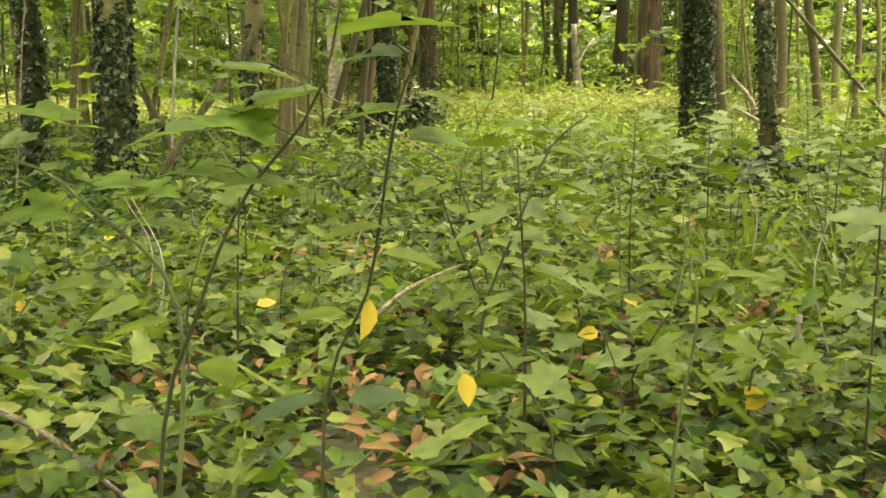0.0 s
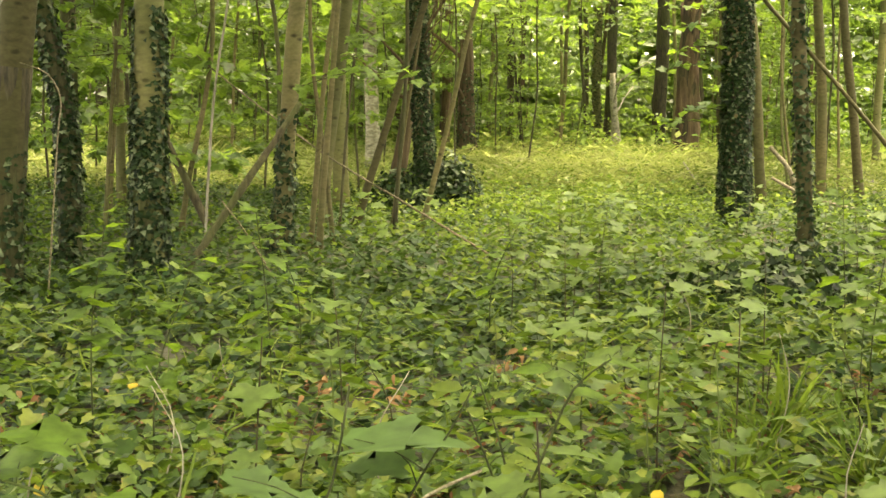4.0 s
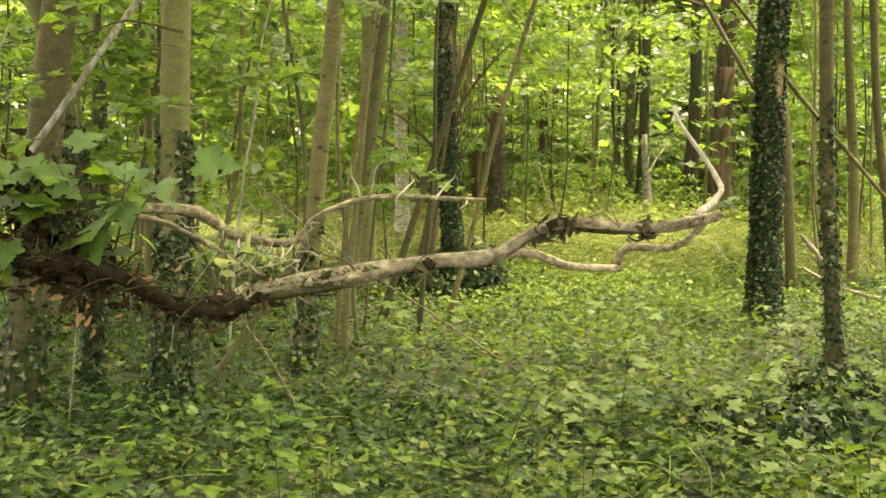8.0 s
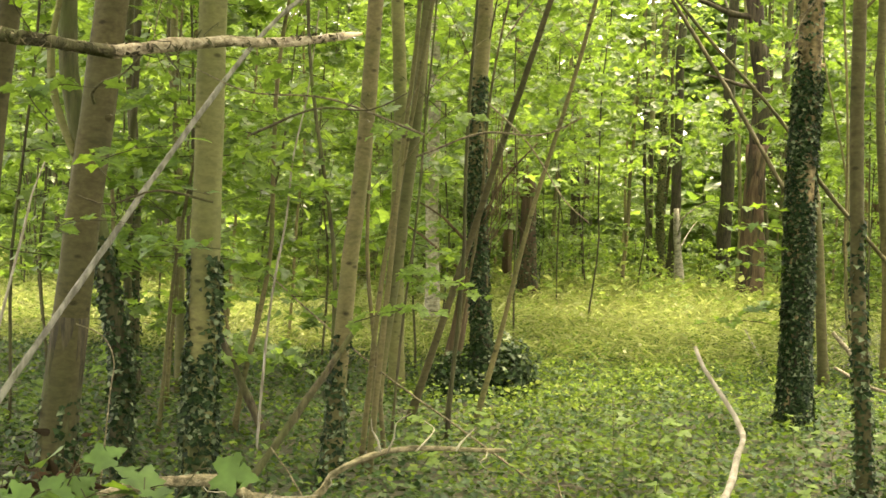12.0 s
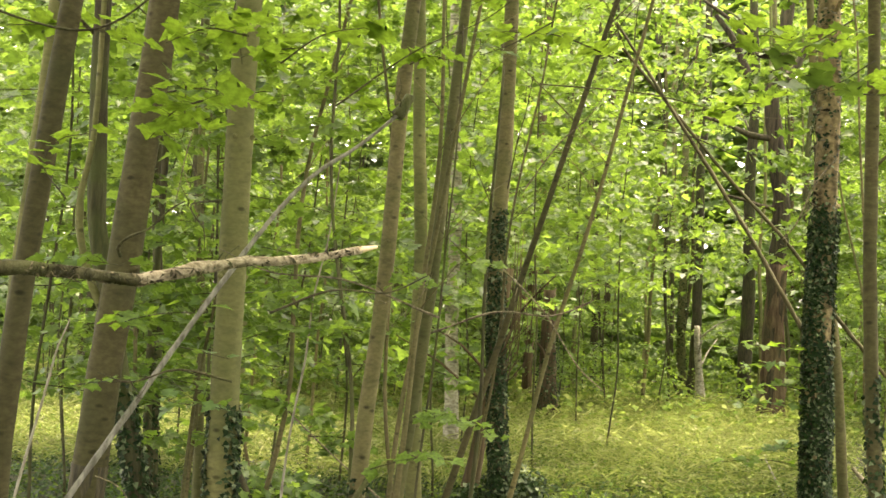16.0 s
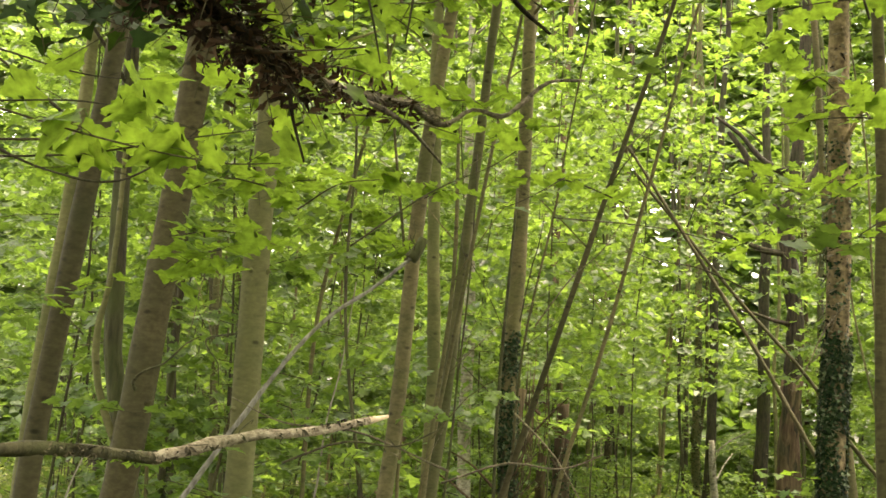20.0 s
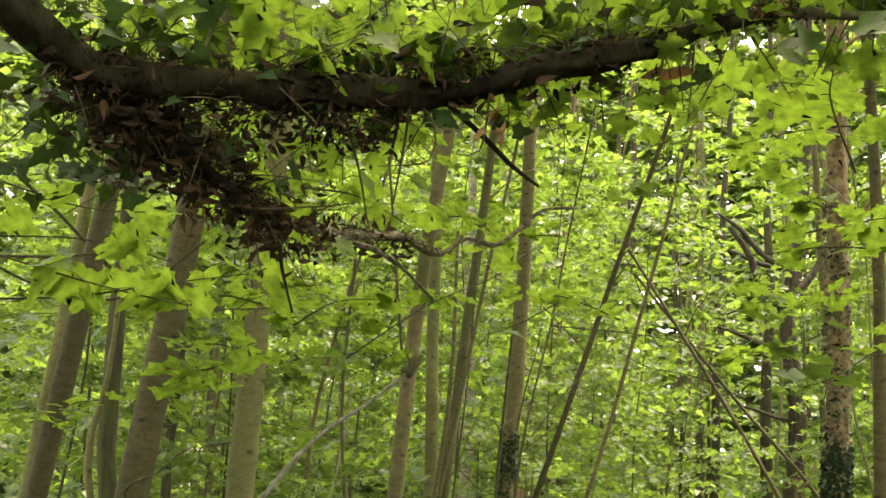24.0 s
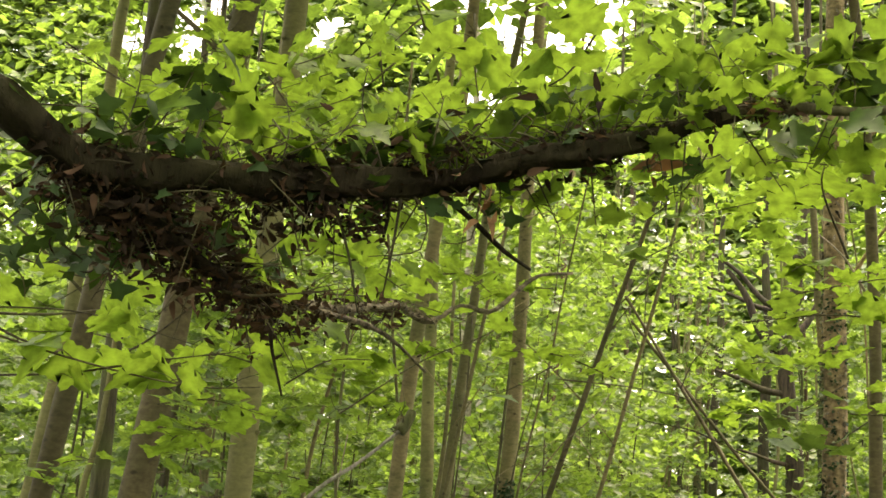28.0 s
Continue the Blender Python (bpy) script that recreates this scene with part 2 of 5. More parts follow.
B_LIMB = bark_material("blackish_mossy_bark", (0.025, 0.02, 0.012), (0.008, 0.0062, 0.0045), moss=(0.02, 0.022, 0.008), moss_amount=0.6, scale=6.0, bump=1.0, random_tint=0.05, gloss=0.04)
B_DARK = bark_material("dark_mossy_bark", (0.07, 0.062, 0.033), (0.024, 0.021, 0.013), moss_amount=0.6, scale=6.0, bump=0.8)
B_RED = bark_material("red_brown_bark", (0.105, 0.074, 0.042), (0.035, 0.022, 0.013), moss_amount=0.2, stretch=10, scale=2.4, bump=0.9)
B_BIRCH = bark_material("pale_birch_bark", (0.34, 0.32, 0.24), (0.16, 0.145, 0.1), moss_amount=0.35, stretch=0.6, scale=3.0, bump=0.2, rings=0.6)
B_SCALY = bark_material("tan_scaly_bark", (0.3, 0.23, 0.12), (0.1, 0.072, 0.036), moss_amount=0.3, stretch=1.2, scale=2.6, bump=0.9, rings=0.45)
B_DEAD = bark_material("weathered_branch_bark", (0.33, 0.29, 0.2), (0.1, 0.078, 0.05), moss_amount=0.3, stretch=0.7, scale=9.0, bump=0.6, rings=0.35)
B_GREY = bark_material("grey_brown_branch_bark", (0.24, 0.2, 0.13), (0.05, 0.04, 0.025), moss_amount=0.35, stretch=0.8, scale=8.0, bump=0.7, rings=0.35)
B_LICHEN = bark_material("lichened_twig_bark", (0.125, 0.108, 0.068), (0.018, 0.014, 0.009), moss=(0.045, 0.048, 0.02), moss_amount=0.5, stretch=0.8, scale=6.0, bump=0.8, rings=0.5)
B_POLEGREY = bark_material("grey_dead_pole", (0.235, 0.228, 0.178), (0.09, 0.086, 0.066), moss_amount=0.25, scale=5.0, bump=0.4)
B_OLD = bark_material("old_dark_bark", (0.054, 0.042, 0.026), (0.011, 0.009, 0.006), moss_amount=0.2, stretch=8, scale=3.0, bump=1.0)
B_SHOOT = bark_material("dark_green_stem", (0.05, 0.06, 0.022), (0.02, 0.026, 0.01), moss_amount=0.2, scale=10.0, bump=0.2)
B_PALE = bark_material("bleached_dead_wood", (0.33, 0.305, 0.24), (0.16, 0.14, 0.1), moss_amount=0.2, scale=6.0, bump=0.3)
B_TWIG = bark_material("dark_twig", (0.055, 0.048, 0.025), (0.022, 0.018, 0.01), moss_amount=0.3, scale=10.0, bump=0.3)
B_STEM = bark_material("green_stem", (0.1, 0.13, 0.04), (0.05, 0.07, 0.025), moss_amount=0.2, scale=10.0, bump=0.2)
B_WOOD = bark_material("broken_pale_wood", (0.72, 0.6, 0.4), (0.5, 0.38, 0.22), moss_amount=0.1, stretch=12, scale=5.0, bump=0.5)


# ---- building tools ----
def mesh_of(name, verts, faces, mat, smooth=True):
    me = bpy.data.meshes.new(name)
    me.from_pydata(verts, [], faces)
    me.materials.append(mat)
    if smooth:
        me.polygons.foreach_set("use_smooth", np.ones(len(me.polygons), bool))
    me.update()
    return me


def part(name, me, parent, label=""):
    ob = new(name, me)
    ob.parent = parent
    if label:
        ob["label"] = label
    return ob


def spline(points, step):
    """A smooth line through a few points, sampled every step metres."""
    P = [Vector(p) for p in points]
    P = [P[0] * 2 - P[1]] + P + [P[-1] * 2 - P[-2]]
    out, par = [], []
    for i in range(1, len(P) - 2):
        n = max(2, int((P[i + 1] - P[i]).length / step))
        for k in range(n):
            t = k / n
            a, b, c, d = P[i - 1], P[i], P[i + 1], P[i + 2]
            out.append(0.5 * ((2 * b) + (c - a) * t + (2 * a - 5 * b + 4 * c - d) * t * t + (3 * b - a - 3 * c + d) * t ** 3))
            par.append((i - 1 + t) / (len(P) - 3))
    out.append(P[-2])
    par.append(1.0)
    return out, par


def tube_data(line, radii, segs=8, rough=0.08, seed=0, close=True):
    """Verts and faces of a knobbly tapered stem along a line."""
    n = len(line)
    verts, faces = [], []
    up = Vector((0, 1, 0.01)) if abs((line[-1] - line[0]).normalized().y) < 0.9 else Vector((1, 0, 0))
    for i in range(n):
        d = (line[min(i + 1, n - 1)] - line[max(i - 1, 0)]).normalized()
        a = d.cross(up).normalized()
        b = d.cross(a).normalized()
        for k in range(segs):
            w = 2 * math.pi * k / segs
            r = radii[i] * (1 + rough * 2.2 * noise.noise((line[i].x * 7 + 3 * math.cos(w) + seed, line[i].y * 7 + 3 * math.sin(w), line[i].z * 5)))
            v = line[i] + a * (r * math.cos(w)) + b * (r * math.sin(w))
            verts.append(v[:])
    for i in range(n - 1):
        for k in range(segs):
            k2 = (k + 1) % segs
            faces.append((i * segs + k, i * segs + k2, (i + 1) * segs + k2, (i + 1) * segs + k))
    if close:
        faces.append(tuple(range(segs))[::-1])
        faces.append(tuple((n - 1) * segs + k for k in range(segs)))
    return verts, faces


class Pile:
    """Collects several stems into one mesh."""
    def __init__(self):
        self.v, self.f = [], []

    def add(self, verts, faces):
        o = len(self.v)
        self.v += verts
        self.f += [tuple(i + o for i in f) for f in faces]

    def stem(self, points, r0, r1, segs=5, step=0.12, rough=0.1, seed=0):
        line, par = spline(points, step)
        self.add(*tube_data(line, [r0 + (r1 - r0) * p for p in par], segs, rough, seed))

    def mesh(self, name, mat):
        return mesh_of(name, self.v, self.f, mat)


# leaf blades of unit length: from the stalk at the origin along +x, face up
def blade(outline, ridge, droop=0.12):
    """A blade from the upper half of its outline (x, y) and the points of its midrib."""
    top = [(x, y) for x, y in outline]
    v = [(x, 0.0, -droop * x * x) for x in ridge]
    n = len(ridge)
    v += [(x, y, 0.16 * y - droop * x * x) for x, y in top] + [(x, -y, 0.16 * y - droop * x * x) for x, y in top]
    f = []
    m = len(top)

    def nearest(x):
        return min(range(n), key=lambda i: abs(ridge[i] - x))
    for side in (0, 1):
        o = n + side * m
        chain = [0] + [o + i for i in range(m)] + [n - 1]
        xs = [ridge[0]] + [x for x, _ in top] + [ridge[-1]]
        core = [nearest(x) for x in xs]
        core[0], core[-1] = 0, n - 1
        core = np.maximum.accumulate(core).tolist()
        for i in range(len(chain) - 1):
            a, b, c, d = chain[i], chain[i + 1], core[i + 1], core[i]
            quad = []
            for q in (a, b, c, d):
                if q not in quad:
                    quad.append(q)
            if len(quad) >= 3:
                f.append(tuple(quad if side else quad[::-1]))
    return np.array(v, float), f


L_MAPLE_S = blade([(-0.14, 0.28), (0.1, 0.5), (0.3, 0.34), (0.55, 0.4), (0.66, 0.18)], [0.0, 0.4, 1.0], 0.16)
L_SYCAMORE = blade([(-0.08, 0.1), (-0.2, 0.26), (-0.12, 0.33), (-0.1, 0.47), (0.02, 0.43), (0.06, 0.4), (0.17, 0.48), (0.28, 0.48), (0.33, 0.58), (0.47, 0.63), (0.48, 0.54), (0.53, 0.48), (0.5, 0.37), (0.59, 0.36), (0.64, 0.29), (0.73, 0.27), (0.77, 0.16), (0.88, 0.12)], [0.0, 0.2, 0.45, 0.7, 1.0], 0.2)


def folded_blade(outline, droop=0.2, fold=0.14):
    """A blade of two flat halves folded along the midrib, for leaves seen from some way off."""
    m = len(outline)
    v = [(0, 0, 0), (1, 0, -droop)] + [(x, y, fold * y - droop * x * x) for x, y in outline] + [(x, -y, fold * y - droop * x * x) for x, y in outline]
    return np.array(v, float), [tuple([1] + list(range(m + 1, 1, -1)) + [0]), tuple([0] + list(range(m + 2, 2 * m + 2)) + [1])]


L_LOBED = folded_blade([(-0.14, 0.4), (0.1, 0.3), (0.42, 0.6), (0.46, 0.27), (0.72, 0.22)])
L_IVY = blade([(-0.12, 0.3), (0.16, 0.36), (0.3, 0.5), (0.45, 0.24), (0.75, 0.14)], [0.0, 0.45, 1.0], 0.08)
L_IVY_S = blade([(0.12, 0.46), (0.55, 0.26)], [0.0, 1.0], 0.1)
L_LEAF = blade([(0.3, 0.3), (0.7, 0.22)], [0.0, 1.0], 0.15)
L_STRAW = blade([(0.45, 0.016)], [0.0, 1.0], 0.3)
L_OVATE = blade([(0.2, 0.26), (0.45, 0.32), (0.75, 0.2)], [0.0, 0.45, 1.0], 0.18)
L_SMALL = blade([(0.4, 0.33)], [0.0, 1.0], 0.1)
L_CURL = (blade([(0.2, 0.22), (0.45, 0.28), (0.75, 0.16)], [0.0, 0.45, 1.0], 0.6)[0] * np.array((1, 0.7, 1.0)) + np.array([(0, 0, 0.25 * abs(math.sin(3.1 * k))) for k in range(9)]), blade([(0.2, 0.22), (0.45, 0.28), (0.75, 0.16)], [0.0, 0.45, 1.0])[1])
L_GRASS = blade([(0.3, 0.018), (0.7, 0.014)], [0.0, 0.35, 0.7, 1.0], 0.45)


def turns(normals, spins):
    """Rotation matrices that lay +z on each normal and spin about it."""
    nz = normals / np.linalg.norm(normals, axis=1)[:, None]
    ref = np.stack([np.cos(spins), np.sin(spins), np.zeros_like(spins)], 1)
    bad = np.abs((ref * nz).sum(1)) > 0.97
    ref[bad] = (0.1, 0.2, 1.0)
    x = ref - nz * (ref * nz).sum(1)[:, None]
    x /= np.linalg.norm(x, axis=1)[:, None]
    return np.stack([x, np.cross(nz, x), nz], 2)


def leaf_mesh(name, blade_data, pos, normals, spins, sizes, mat):
    """Many separate blades in one mesh."""
    tv, tf = blade_data
    n, k = len(pos), len(tv)
    R = turns(np.asarray(normals, float), np.asarray(spins, float))
    V = np.einsum("nij,kj->nki", R, tv) * np.asarray(sizes)[:, None, None] + np.asarray(pos)[:, None, :]
    lens = np.array([len(f) for f in tf])
    idx = np.concatenate([np.array(f) for f in tf])
    loops = (idx[None, :] + (np.arange(n) * k)[:, None]).ravel()
    tot = np.tile(lens, n)
    start = np.concatenate([[0], np.cumsum(tot)[:-1]])
    me = bpy.data.meshes.new(name)
    me.vertices.add(n * k)
    me.vertices.foreach_set("co", V.astype(np.float32).ravel())
    me.loops.add(len(loops))
    me.loops.foreach_set("vertex_index", loops.astype(np.int32))
    me.polygons.add(len(tot))
    me.polygons.foreach_set("loop_start", start.astype(np.int32))
    me.polygons.foreach_set("loop_total", tot.astype(np.int32))
    me.materials.append(mat)
    me.update(calc_edges=True)
    return me


def tilted(rng, n, spread):
    """Normals that point up, tipped at random."""
    v = rng.normal(0, spread, (n, 3))
    v[:, 2] = 1.0
    return v


# ---- ground ----
def ground_height(x, y):
    return 0.05 * noise.noise((x * 0.25, y * 0.25, 0.0)) + 0.02 * noise.noise((x * 1.3, y * 1.3, 3.0))


def build_ground():
    xs = sorted(set([-400, -200, -100, -60] + [i * 0.75 - 36 for i in range(97)] + [60, 100, 200, 400]))
    ys = sorted(set([-400, -150, -60, -30] + [i * 0.75 - 15 for i in range(88)] + [70, 110, 200, 400]))
    verts = [(x, y, ground_height(x, y)) for y in ys for x in xs]
    w = len(xs)
    faces = [(j * w + i, j * w + i + 1, (j + 1) * w + i + 1, (j + 1) * w + i) for j in range(len(ys) - 1) for i in range(w - 1)]
    ob = new("ground", mesh_of("ground", verts, faces, M_SOIL))
    tagged(ob, "dark woodland soil under leaf litter and creeping plants", "ground", kind="structure")


build_ground()


# ---- trees ----
def trunk_line(base, lean, height, wobble, seed, step=0.35, bends=()):
    x, y = base
    bend_z, bend_x = [b[0] for b in bends] or [0], [b[1] for b in bends] or [0]
    pts = []
    n = max(6, int(height / step))
    for i in range(n + 1):
        z = -0.15 + (height + 0.15) * i / n
        pts.append(Vector((x + float(np.interp(z, bend_z, bend_x)) + lean[0] * z + wobble * noise.noise((seed * 3.1, z * 0.35, 0)) * min(1, z / 2), y + lean[1] * z + wobble * noise.noise((seed * 5.7, z * 0.35, 9)) * min(1, z / 2), z)))
    return pts


def trunk_radius(r, z, height, flare):
    return r * (1 - (0.85 if height > 15.5 else 0.45) * max(z, 0) / height) * (1 + flare * math.exp(-max(z, 0) / 0.25))


def ivy_on(line, radius, z0, z1, density, seed, size=0.05, spread=0.022):
    """Ivy leaves in uneven patches round a stem between two heights, thinning out in strands at the top."""
    rng = np.random.default_rng(seed)
    area = 2 * math.pi * radius * (z1 * 1.15 - z0)
    n = int(area * density * 2.7)
    zs = z0 + (z1 * 1.15 - z0) * rng.random(n) ** 1.15
    w = rng.random(n) * 2 * math.pi
    lump = np.array([noise.noise((math.cos(a) * 1.3 + seed, math.sin(a) * 1.3, b * 1.6)) for a, b in zip(w, zs)])
    high = (zs - z0) / (z1 - z0)
    keep = lump > -0.45 + 1.1 * np.maximum(0, high - 0.7) + rng.normal(0, 0.12, n)
    zs, w, lump, high = zs[keep], w[keep], lump[keep], high[keep]
    n = len(zs)
    lz = np.array([p.z for p in line])
    cx, cy = np.interp(zs, lz, [p.x for p in line]), np.interp(zs, lz, [p.y for p in line])
    rr = radius * (1.02 + 0.5 * np.exp(-zs / 0.3)) + (rng.random(n) * 0.6 + np.maximum(0, lump)) * spread * (1.5 - high)
    pos = np.stack([cx + rr * np.cos(w), cy + rr * np.sin(w), zs], 1)
    nor = np.stack([np.cos(w), np.sin(w), np.full(n, 0.5)], 1) + rng.normal(0, 0.4, (n, 3))
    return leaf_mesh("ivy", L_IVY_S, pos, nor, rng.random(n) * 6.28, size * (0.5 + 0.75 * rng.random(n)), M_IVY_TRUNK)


def crown_cloud(rng, centre, radii, n, size, mat=None, lumps=9):
    """Leaves in uneven lumps round a centre."""
    c = rng.normal(0, 0.55, (lumps, 3)) * radii
    which = rng.integers(0, lumps, n)
    pos = np.asarray(centre) + c[which] + rng.normal(0, 0.3, (n, 3)) * radii
    return leaf_mesh("crown", L_SMALL, pos, tilted(rng, n, 0.45), rng.random(n) * 6.28, size * (0.6 + 0.8 * rng.random(n)), mat or M_CANOPY)


TREE_SEED = [100]


def tree(base, r, lean=(0, 0), height=14.0, bark=None, ivy=(), crown=None, wobble=0.12, flare=0.35, segs=14, label="", limbs=(), rough=0.07, name="tree", knobs=0, bends=(), sleeve=None):
    """A woodland tree: trunk, limbs, ivy and a crown of leaves. ivy: (from, to, leaves a square metre); crown: (height, radius, leaves, leaf size);
    bends: (height, shift to the right) along the trunk; sleeve: (height, bark, label, unevenness) of another bark round the foot."""
    TREE_SEED[0] += 1
    seed = TREE_SEED[0]
    rng = np.random.default_rng(seed)
    root = new(name)
    tagged(root, label, "tree")
    line = trunk_line(base, lean, height, wobble, seed, bends=bends)
    radii = [trunk_radius(r, p.z, height, flare) for p in line]
    pile = Pile()
    pile.add(*tube_data(line, radii, segs, rough, seed))
    for _ in range(knobs):
        z = rng.uniform(0.8, min(8, height))
        w = rng.uniform(0, 6.28)
        i = min(range(len(line)), key=lambda q: abs(line[q].z - z))
        d = Vector((math.cos(w), math.sin(w), 0.15))
        p = line[i] + d * radii[i] * 0.8
        pile.stem([p, p + d * radii[i] * 0.3, p + d * radii[i] * 0.42 + Vector((0, 0, radii[i] * 0.1))], radii[i] * 0.26, radii[i] * 0.12, 6, 0.05)
    part("trunk", pile.mesh("trunk", bark or B_SMOOTH), root)
    if sleeve:
        foot = [(p, q) for p, q in zip(line, radii) if p.z < sleeve[0]]
        part("rough_bark", mesh_of("rough_bark", *tube_data([p for p, _ in foot], [q * (1.02 + sleeve[3] * (1 - k / len(foot)) + 0.4 * sleeve[3] * math.sin(1.7 * k)) for k, (_, q) in enumerate(foot)], 18, max(rough, sleeve[3]), seed + 9), sleeve[1]), root, sleeve[2])
    for z0, reach, rise, w, rl in limbs:
        i = min(range(len(line)), key=lambda q: abs(line[q].z - z0))
        p = line[i]
        d = Vector((math.cos(w), math.sin(w), 0))
        q = Pile()
        q.stem([p, p + d * reach * 0.35 + Vector((0, 0, rise * 0.2)), p + d * reach * 0.7 + Vector((0.05, 0.1, rise * 0.7)), p + d * reach + Vector((0, 0, rise))], rl, rl * 0.35, 7, 0.2, 0.15, seed)
        part("limb", q.mesh("limb", bark or B_SMOOTH), root)
    if not limbs:
        for q in range(3):
            z = rng.uniform(0.35, 0.85) * height
            i = min(range(len(line)), key=lambda k: abs(line[k].z - z))
            w, ln = rng.uniform(0, 6.28), rng.uniform(0.8, 1.8)
            d = Vector((math.cos(w), math.sin(w), 0.7))
            pl = Pile()
            pl.stem([line[i], line[i] + d * ln * 0.5 + Vector((0, 0, 0.1)), line[i] + d * ln], r * 0.22, r * 0.07, 5, 0.3, 0.1, seed)
            part("limb", pl.mesh("limb", bark or B_SMOOTH), root)
    if ivy:
        part("ivy", ivy_on(line, r, ivy[0], ivy[1], ivy[2], seed), root, "dark glossy ivy climbing the trunk")
    if crown:
        z, rad, n, size = crown
        i = min(range(len(line)), key=lambda q: abs(line[q].z - z))
        part("crown", crown_cloud(rng, (line[i].x, line[i].y, z), np.array((rad, rad, rad * 0.55)), n, size), root)
    return root


# crowns, mostly above the view, have leaf counts raised to shade the ground
S_LABEL = "smooth olive-grey trunk of a young sycamore"
# the sleeve's dark colour holds both moss and the shade round the foot
tree((-3.48, 9.11), 0.137, (0.106, 0), 13, B_BROWN, ivy=(0, 0.9, 300), knobs=14, wobble=0.05, sleeve=(1.7, B_DARK, "dark mossy bark with shade in its colour", 0.012), label="thick smooth brown-olive trunk leaning over the undergrowth", crown=(11, 3.0, 1150, 0.26))
tree((-3.14, 9.75), 0.085, (-0.02, 0), 11, B_DARK, ivy=(0, 1.9, 700), wobble=0.05, bends=((1.2, 0), (1.7, -0.1), (3.4, -0.4), (4.6, -0.44), (7, -0.4)), label="dark trunk wrapped in ivy near its foot", crown=(10, 2.2, 700, 0.26))
tree((-2.46, 9.45), 0.118, (0.013, 0), 14, B_SMOOTH, ivy=(0, 1.8, 950), knobs=12, wobble=0.04, sleeve=(1.2, B_DARK, "dark mossy bark with shade in its colour under ivy", 0.01), label="straight smooth olive trunk with ivy round its foot", crown=(12, 3.0, 1150, 0.26))
tree((-1.73, 11.12), 0.08, (0.072, 0), 12, B_POLE, ivy=(0, 1.2, 600), knobs=12, label="slender knobbly tan trunk with an ivied foot", crown=(11, 2.6, 900, 0.26))
tree((-1.76, 16.3), 0.1, (-0.029, 0), 13, B_SMOOTH, label=S_LABEL, crown=(12, 2.6, 900, 0.26))
tree((-1.76, 14.1), 0.072, (0.097, 0), 12, B_SMOOTH, knobs=8, label="slender olive trunk leaning slightly", crown=(11, 2.2, 700, 0.26))
tree((-1.98, 23.7), 0.14, (-0.035, 0), 18, B_BIRCH, label="pale birch trunk with dark scars")
mound_tree = tree((-0.66, 16.5), 0.115, (0, 0), 14, B_POLE, ivy=(0, 3.6, 900), wobble=0.05, sleeve=(2.7, B_OLD, "dark bark under ivy", 0.01), bends=((0, 0), (3.5, -0.2), (5.0, -0.13), (8, -0.12)), label="pale trunk rising from a mound, dark with ivy below", crown=(11, 2.0, 333, 0.26))
tree((-1.22, 18.2), 0.12, (0.143, 0), 3.4, B_RED, label="broken red-brown stump leaning aside")
tree((-0.32, 30.7), 0.26, (-0.016, 0), 3.2, B_RED, ivy=(0, 2.0, 200), label="broken stump half covered by ivy")
tree((3.93, 36.6), 0.14, (-0.06, 0), 2.4, B_BIRCH, rough=0.2, label="pale broken snag at the back of the clearing")
tree((3.7, 40.2), 0.15, (-0.02, 0), 22, B_SMOOTH, ivy=(0, 6.5, 120), label="far trunk flecked with pale ivy")
scaly = tree((3.02, 15.0), 0.158, (-0.004, 0), 15, B_SCALY, ivy=(0, 3.6, 1150), wobble=0.06, knobs=14, sleeve=(2.7, B_OLD, "dark bark under ivy", 0.01), label="tall tan scaly trunk thickly clad in ivy below")
tree((2.75, 10.6), 0.063, (-0.052, 0), 12, B_BROWN, ivy=(0, 2.2, 330), knobs=12, label="slender brown trunk with ivy on its lower half", crown=(11, 2.2, 700, 0.26))
tree((5.31, 32.9), 0.25, (0, 0), 24, B_OLD, rough=0.25, flare=0.5, wobble=0.05, label="old dark trunk with gnarled limbs and shaggy red-brown bark below",
     bends=((0, 0), (2.7, 0.0), (5.5, 0.12), (7.2, -0.12), (8.4, -0.25), (9.5, -0.05), (10.8, 0.12), (14, 0.2)), sleeve=(4.4, B_RED, "shaggy red-brown bark", 0.18),
     limbs=((8.2, 1.5, 2.2, 2.9, 0.16), (7.2, 1.9, 0.5, 3.3, 0.1), (8.9, 1.6, 2.4, 0.3, 0.12), (9.6, 2.0, 1.5, 3.0, 0.1), (5.6, 1.5, 0.3, 3.3, 0.07), (9.3, 2.4, 0.8, 2.6, 0.09)))
for b, rr, ln, bk, iv in (((5.42, 38.6), 0.22, (-0.006, 0), B_DARK, ()), 
                         ((-4.7, 14.5), 0.05, (0.003, 0), B_DARK, (0, 2, 200)), ((-4.51, 15.9), 0.053, (-0.037, 0), B_DARK, ()), ((-4.79, 15.0), 0.066, (-0.025, 0), B_DARK, (0, 2.5, 200)),
                         ((-4.41, 15.6), 0.055, (-0.031, 0), B_SMOOTH, ()), ((4.14, 18.6), 0.075, (-0.096, 0), B_BROWN, ()), 
                         ((5.06, 18.9), 0.076, (-0.047, 0), B_BROWN, ()), ((5.68, 19.0), 0.07, (-0.11, 0), B_BROWN, ()),
                         ((-3.42, 7.5), 0.078, (0.095, 0), B_BROWN, ()), ((-4.94, 11.0), 0.074, (0.05, 0), B_SMOOTH, ())):
    tree(b, rr, ln, 13 if b[1] < 17 else 22, bk, ivy=iv, knobs=4, label="slim woodland trunk rising through the foliage")


